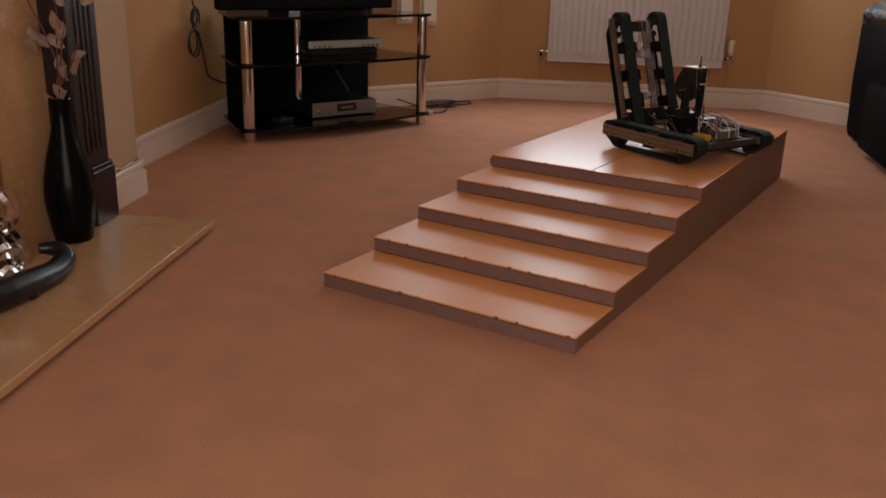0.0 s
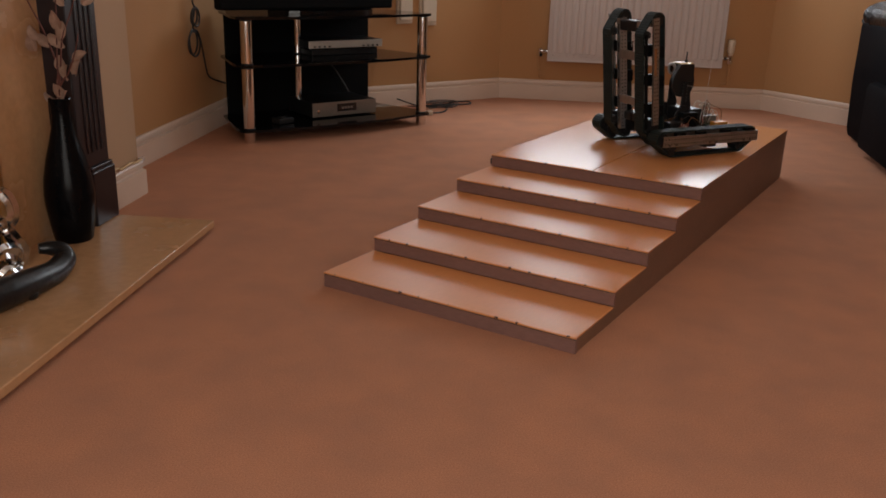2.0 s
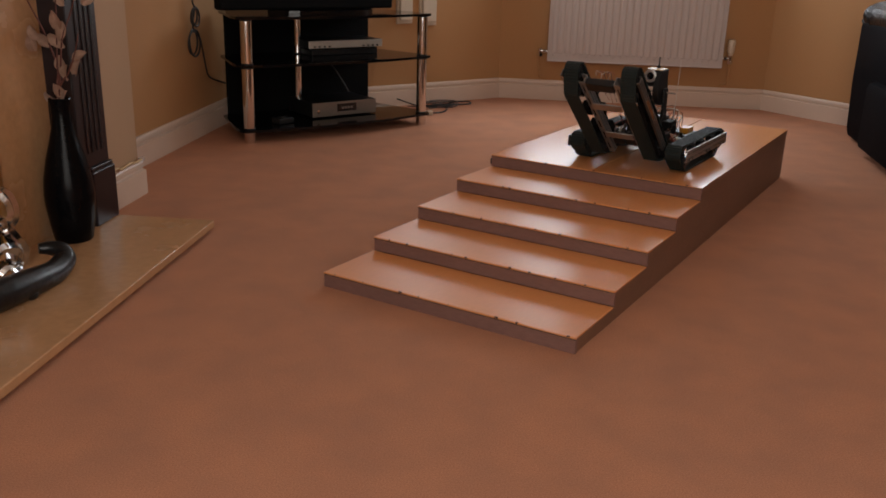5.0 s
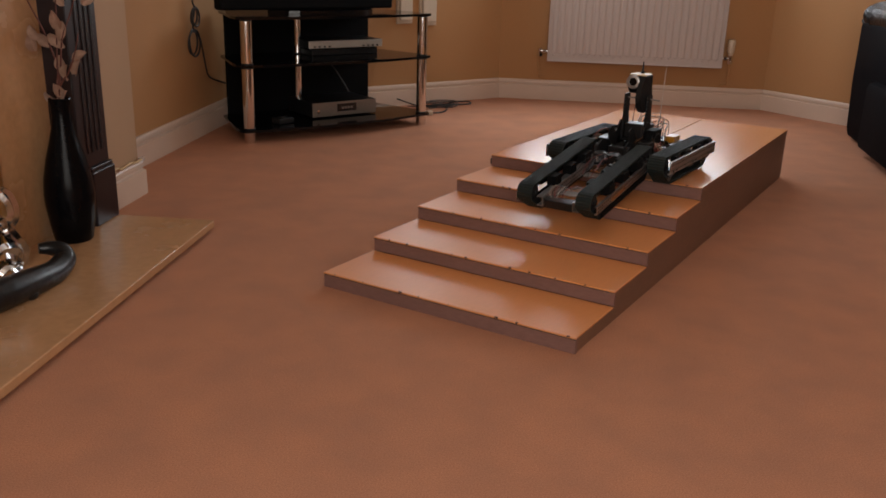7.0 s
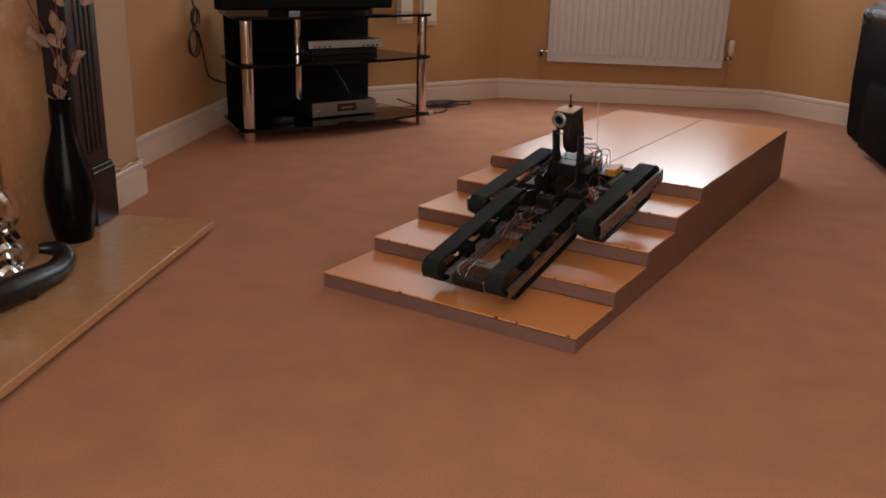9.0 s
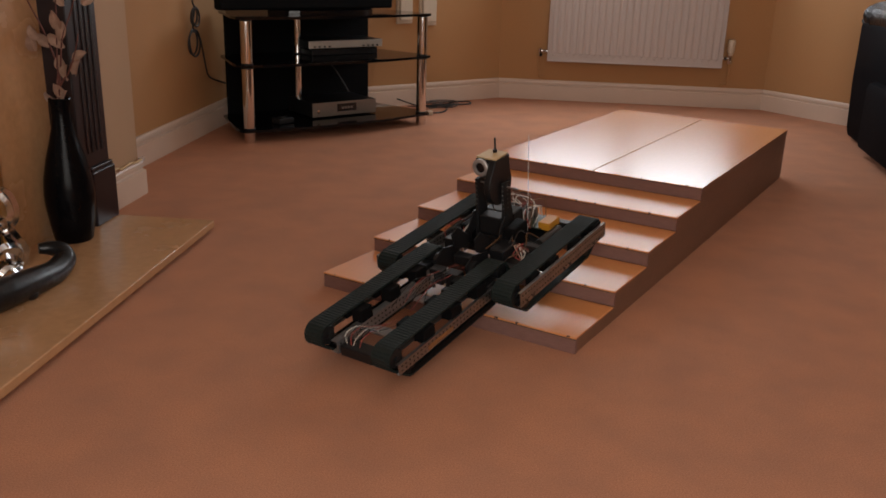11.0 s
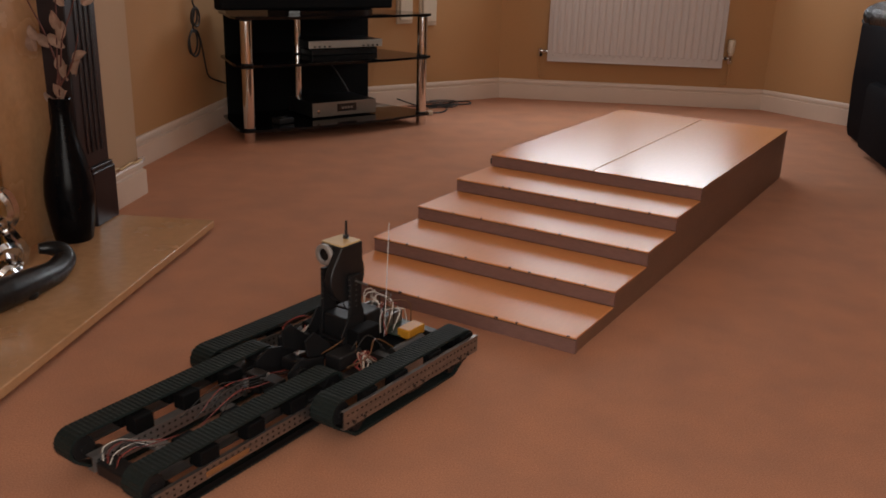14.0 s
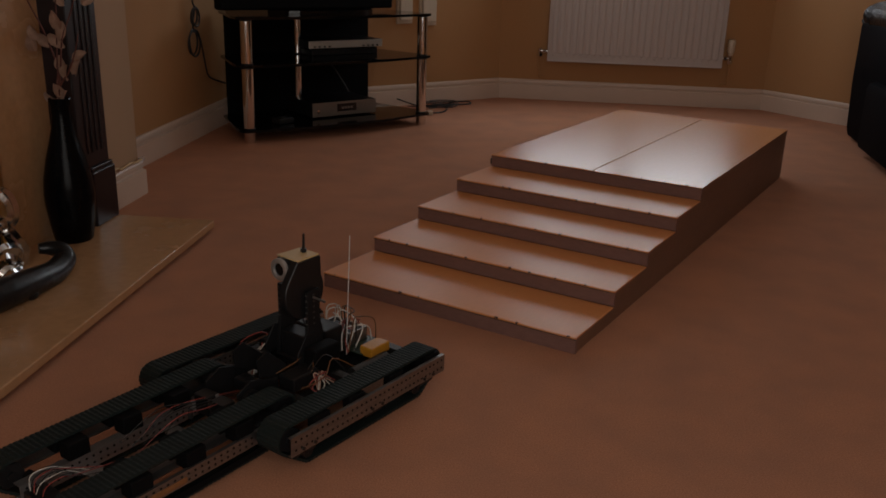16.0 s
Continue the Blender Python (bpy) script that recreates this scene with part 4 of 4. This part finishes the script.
    # electronics at the rear
    bm = B()
    box(bm, -0.105, -0.055, -0.055, 0.03, 0.090, 0.150, 0.004)
    part("control_box", bm, BLACKPLASTIC, ob)
    bm = B()
    box(bm, -0.185, -0.112, -0.075, 0.075, 0.092, 0.095)
    part("circuit_board", bm, BOARDGREEN, ob)
    bm = B()
    for x0, x1, y0, y1 in ((-0.178, -0.172, -0.06, 0.03), (-0.130, -0.124, -0.06, 0.03), (-0.171, -0.131, -0.06, -0.054), (-0.171, -0.131, 0.024, 0.03)):
        box(bm, x0, x1, y0, y1, 0.0955, 0.122, 0.001)
    part("battery_frame", bm, ALU, ob, "aluminium battery frame")
    bm = B()
    box(bm, -0.170, -0.115, 0.066, 0.098, 0.0905, 0.111, 0.002)
    part("amber_module", bm, YELLOW, ob, "amber plastic module")
    bm = B()
    box(bm, -0.168, -0.134, -0.05, 0.02, 0.0955, 0.118, 0.002)
    part("battery", bm, BLACKPLASTIC, ob)
    bm = B()
    cyl(bm, (-0.098, 0.045, 0.09), (-0.106, 0.049, 0.340), 0.0009, 0.0007, n=6)
    part("whip_aerial", bm, CLEARTUBE, ob, "thin pale whip aerial")
    rnd = random.Random(11)
    runs = []
    for k in range(16):
        material, label = ((WIRE_W, "white wire"), (CABLE, "black wire"), (WIRE_R, "red wire"), (WIRE_W, "white wire"), (WIRE_O, "orange wire"))[k % 5]
        x0, y0 = -0.10 + rnd.uniform(-0.01, 0.01), rnd.uniform(-0.04, 0.06)
        x1, y1 = -0.16 + rnd.uniform(-0.02, 0.02), rnd.uniform(-0.06, 0.06)
        h = rnd.uniform(0.135, 0.17)
        runs.append((material, label, [(x0, y0, 0.10), (x0 - 0.01, y0 + rnd.uniform(-.02, .02), h), ((x0 + x1) / 2, (y0 + y1) / 2 + rnd.uniform(-.03, .03), h + rnd.uniform(-.005, .015)),
                                       (x1, y1, h - 0.02), (x1 - 0.005, y1, 0.098)]))
    for k in range(8):
        material, label = ((WIRE_R, "red wire"), (CABLE, "black wire"), (WIRE_W, "white wire"), (WIRE_O, "orange wire"))[k % 4]
        s = 1 if k % 2 else -1
        y0 = s * rnd.uniform(0.05, 0.10)
        runs.append((material, label, [(-0.05 + rnd.uniform(-.02, .02), y0, 0.09), (0.0, y0 + rnd.uniform(-.02, .02), 0.125 + rnd.uniform(0, .015)),
                                       (0.04, y0 + rnd.uniform(-.02, .02), 0.115), (0.075, y0 * 0.7, 0.085)]))
    for s in (-1, 1):
        runs.append((CABLE, "black wire", [(-0.03, s * 0.012, 0.225), (-0.045, s * 0.02, 0.20), (-0.05, s * 0.025, 0.16), (-0.06, s * 0.02, 0.145)]))
    runs.append((WIRE_O, "orange wire", [(0.01, 0.035, 0.15), (0.03, 0.045, 0.13), (0.06, 0.04, 0.12), (0.09, 0.03, 0.11)]))
    for k in range(7):
        a = k * 0.9
        material, label = ((WIRE_R, "red wire"), (WIRE_W, "white wire"), (PETAL, "pink wire"))[k % 3]
        runs.append((material, label, [(0.005 + 0.012 * math.cos(a), 0.096 + 0.01 * math.sin(a), 0.088), (0.024 + 0.010 * math.sin(a), 0.090 + 0.014 * math.cos(a), 0.108 + 0.003 * k % 0.012),
                                       (0.045 + 0.012 * math.cos(a), 0.104 + 0.012 * math.sin(a * 2), 0.100), (0.055, 0.112 + 0.004 * k % 0.012, 0.090)]))
    wires(ob, runs, 0.0012)
    for o in ob.children:
        if o.name.split(".")[0] not in FIXED:
            o.location.z -= 0.019
    # flipper arm, about its pivot: x outwards along the arm
    bm = B()
    box(bm, 0.090, 0.118, -0.0455, 0.0455, -0.048, -0.043, 0.001)
    arm = part("flipper_arm", bm, BRIGHTALU, ob, "flipper arm with two belts and aluminium rails", at=pose(PIVOT[0], 0, PIVOT[1]))
    bm = B()
    box(bm, 0.340, 0.376, -0.0435, 0.0435, -0.046, -0.022, 0.003)
    part("tip_motor_box", bm, BLACKPLASTIC, arm)
    bm = B()
    box(bm, 0.245, 0.275, -0.0455, 0.0455, -0.048, -0.043, 0.001)
    part("flipper_crossbar", bm, BRIGHTALU, arm)
    aprof = belt_path(-0.050, 0.404, 0.022, 0.335, 0.022, -0.068, 0.027, 0.020)
    for s in (1, -1):
        ya, yb = sorted((s * 0.067, s * 0.113))
        belt("flipper_belt", aprof, ya, yb, arm)
        rail("flipper_outer_rail", 0.030, 0.388, *sorted((s * 0.1165, s * 0.1240)), -0.034, -0.010, arm)
        holes_on(0.034, 0.384, s * 0.1240, -0.034, -0.010, arm)
        rail("flipper_inner_rail", -0.010, 0.378, *sorted((s * 0.0460, s * 0.0640)), -0.0425, -0.014, arm)
        holes_on(-0.006, 0.374, s * 0.0460, -0.0425, -0.014, arm)
        for k in range(6):
            bm = B()
            x = 0.015 + k * 0.062
            box(bm, x, x + 0.034, *sorted((s * 0.0530, s * 0.0570)), -0.0433, -0.0426)
            part("rail_slot", bm, BLACKMETAL, arm, "long slot in the rail")
        bm = B()
        box(bm, 0.02, 0.338, *sorted((s * 0.1135, s * 0.1160)), -0.062, -0.050, 0.0005)
        part("flipper_plate", bm, MATTBLACK, arm)
        bm = B()
        box(bm, 0.00, 0.045, *sorted((s * 0.0645, s * 0.1160)), -0.036, -0.004, 0.003)
        part("flipper_core", bm, BLACKPLASTIC, arm)
        for x in (0.075, 0.175, 0.275):
            for y0, y1 in ((0.0900, 0.1200), (0.0470, 0.0760)):
                bm = B()
                box(bm, x - 0.019, x + 0.019, *sorted((s * y0, s * y1)), -0.016, 0.0145, 0.002)
                part("flipper_guide", bm, MATTBLACK, arm)
        for x, z, r in ((0.377, -0.005, 0.0215), (-0.023, -0.005, 0.0215), (0.335, -0.048, 0.0145), (0.022, -0.048, 0.0145)):
            wheel("flipper_sprocket" if z > -0.02 else "flipper_roller", x, *sorted((s * 0.070, s * 0.110)), z, r, arm)
    # added strip: the carpet's orange reflection on the metal, put into its colour
    bm = B()
    box(bm, 0.20, 0.29, 0.1242, 0.1250, -0.030, -0.020)
    part("orange_strip", bm, CARPET_ORANGE, arm, "orange-brown strip that paints the carpet's reflection on the flipper's side")
    # servos, links and small plates between the belts
    for x, y, w in ((0.04, 0.020, 0.028), (0.04, -0.024, 0.028)):
        bm = B()
        box(bm, x - w / 2, x + w / 2, y - 0.018, y + 0.018, -0.030, 0.004 + w * 0.1, 0.002)
        part("servo", bm, BLACKPLASTIC, arm)
    for k in range(5):
        bm = B()
        x = 0.035 + 0.03 * k
        box(bm, x, x + 0.017, 0.033 + 0.003 * (k % 2), 0.0455, -0.030, -0.006 + 0.003 * (k % 3), 0.001)
        part("terminal_block", bm, (GREYMETAL, ALU, BLACKPLASTIC, LENSMETAL, GREYMETAL)[k], arm)
    for k in range(4):
        bm = B()
        x, y = 0.030 + 0.021 * k, -0.008 + 0.012 * math.sin(2.3 * k)
        cyl(bm, (x, y, -0.012), (x, y, 0.006), 0.0045, n=6)
        part("standoff", bm, (LENSMETAL, GREYMETAL)[k % 2], arm)
    runs = []
    for k in range(7):
        material, label = ((WIRE_W, "white wire"), (CABLE, "black wire"), (WIRE_R, "red wire"), (CABLE, "black wire"))[k % 4]
        y = -0.030 + 0.0085 * k + rnd.uniform(-.006, .006)
        x = 0.24 + rnd.uniform(0, 0.06)
        runs.append((material, label, [(0.375, y * 0.9 + rnd.uniform(-.008, .008), -0.011), (0.368, y, 0.008), (0.345, y + rnd.uniform(-.01, .01), 0.014), (0.315, y * 0.8 + rnd.uniform(-.014, .014), -0.004), (x, y * 0.6 + rnd.uniform(-.014, .014), -0.020)]))
    for k in range(6):
        y = -0.03 + 0.012 * k
        runs.append(((CABLE, WIRE_R, CABLE)[k % 3], ("black wire", "red wire", "black wire")[k % 3], [(0.19 + rnd.uniform(-.03, .03), y, -0.012), (0.14, y + rnd.uniform(-.012, .012), 0.014 + rnd.uniform(0, .01)), (0.08, y * .7 + rnd.uniform(-.015, .015), 0.012), (-0.02, y * 0.5, -0.01)]))
    wires(arm, runs, 0.0008)
    return ob, arm


ROBOT, ARM = robot()

# seconds: x, y, z of the robot's foot, heading, nose-down pitch, flipper angle
TRACK = [
    (0.0, -0.212, 1.384, 0.202, -205.0, 0.0, 71.6),
    (0.5, -0.212, 1.382, 0.202, -185.9, 0.0, 93.8),
    (1.0, -0.224, 1.400, 0.202, -165.3, 0.0, 85.5),
    (1.5, -0.253, 1.442, 0.202, -146.1, 0.0, 84.7),
    (2.0, -0.286, 1.462, 0.202, -121.9, 0.0, 83.2),
    (2.5, -0.286, 1.454, 0.202, -104.0, 0.0, 83.5),
    (3.0, -0.303, 1.442, 0.202, -84.5, 0.0, 84.0),
    (3.5, -0.302, 1.380, 0.202, -83.5, 0.0, 85.0),
    (4.0, -0.290, 1.269, 0.202, -87.5, 0.0, 76.5),
    (4.5, -0.290, 1.222, 0.202, -90.8, 0.0, 62.0),
    (5.2, -0.285, 1.210, 0.202, -91.2, 0.0, 32.0),
    (6.0, -0.280, 1.205, 0.202, -91.5, 0.0, 0.0),
    (6.5, -0.275, 1.128, 0.203, -91.6, 0.0, -7.2),
    (7.0, -0.272, 1.012, 0.204, -91.5, 0.0, -9.4),
    (7.5, -0.274, 0.904, 0.205, -91.8, 1.6, -10.3),
    (8.0, -0.277, 0.785, 0.200, -92.0, 6.9, -7.2),
    (8.5, -0.284, 0.676, 0.184, -91.8, 9.4, -2.8),
    (9.0, -0.294, 0.573, 0.156, -91.9, 9.9, -4.0),
    (10.2, -0.300, 0.325, 0.119, -92.5, 9.6, -1.5),
    (11.5, -0.306, 0.065, 0.080, -93.2, 8.8, 0.5),
    (12.5, -0.321, -0.110, 0.039, -93.2, 7.7, 5.7),
    (13.0, -0.336, -0.198, 0.014, -93.3, 3.2, 1.5),
    (13.5, -0.350, -0.287, 0.001, -93.4, 0.0, -1.5),
    (14.0, -0.361, -0.392, 0.001, -93.5, 0.0, -1.5),
    (14.4, -0.369, -0.478, 0.001, -94.2, 0.0, -1.5),
    (14.7, -0.373, -0.505, 0.001, -94.6, 0.0, -1.5),
    (15.2, -0.373, -0.507, 0.001, -94.6, 0.0, -1.5),
    (16.0, -0.373, -0.507, 0.001, -94.6, 0.0, -1.5),
]


def motions():
    walk(ROBOT, [(t, Matrix.Translation((x, y, z)) @ pose(0, 0, 0, 0, 0, yaw) @ pose(0, 0, 0, 0, pitch, 0)) for t, x, y, z, yaw, pitch, arm in TRACK])
    walk(ARM, [(t, pose(PIVOT[0], 0, PIVOT[1], 0, -arm, 0)) for t, x, y, z, yaw, pitch, arm in TRACK])
    # the wheels roll with the way that the robot has driven
    for ob, wx, wz, r in WHEELS:
        rows, turned = [], 0.0
        for a, b in zip(TRACK, TRACK[1:]):
            way = math.hypot(b[1] - a[1], b[2] - a[2]) if b[0] > 3 else 0.0
            n = max(1, int(math.degrees(way / r) / 70) + 1)
            for k in range(n):
                rows.append((a[0] + (b[0] - a[0]) * k / n, pose(wx, 0, wz, 0, math.degrees(turned + way / r * k / n), 0)))
            turned += way / r
        rows.append((16.0, pose(wx, 0, wz, 0, math.degrees(turned), 0)))
        walk(ob, rows)


motions()
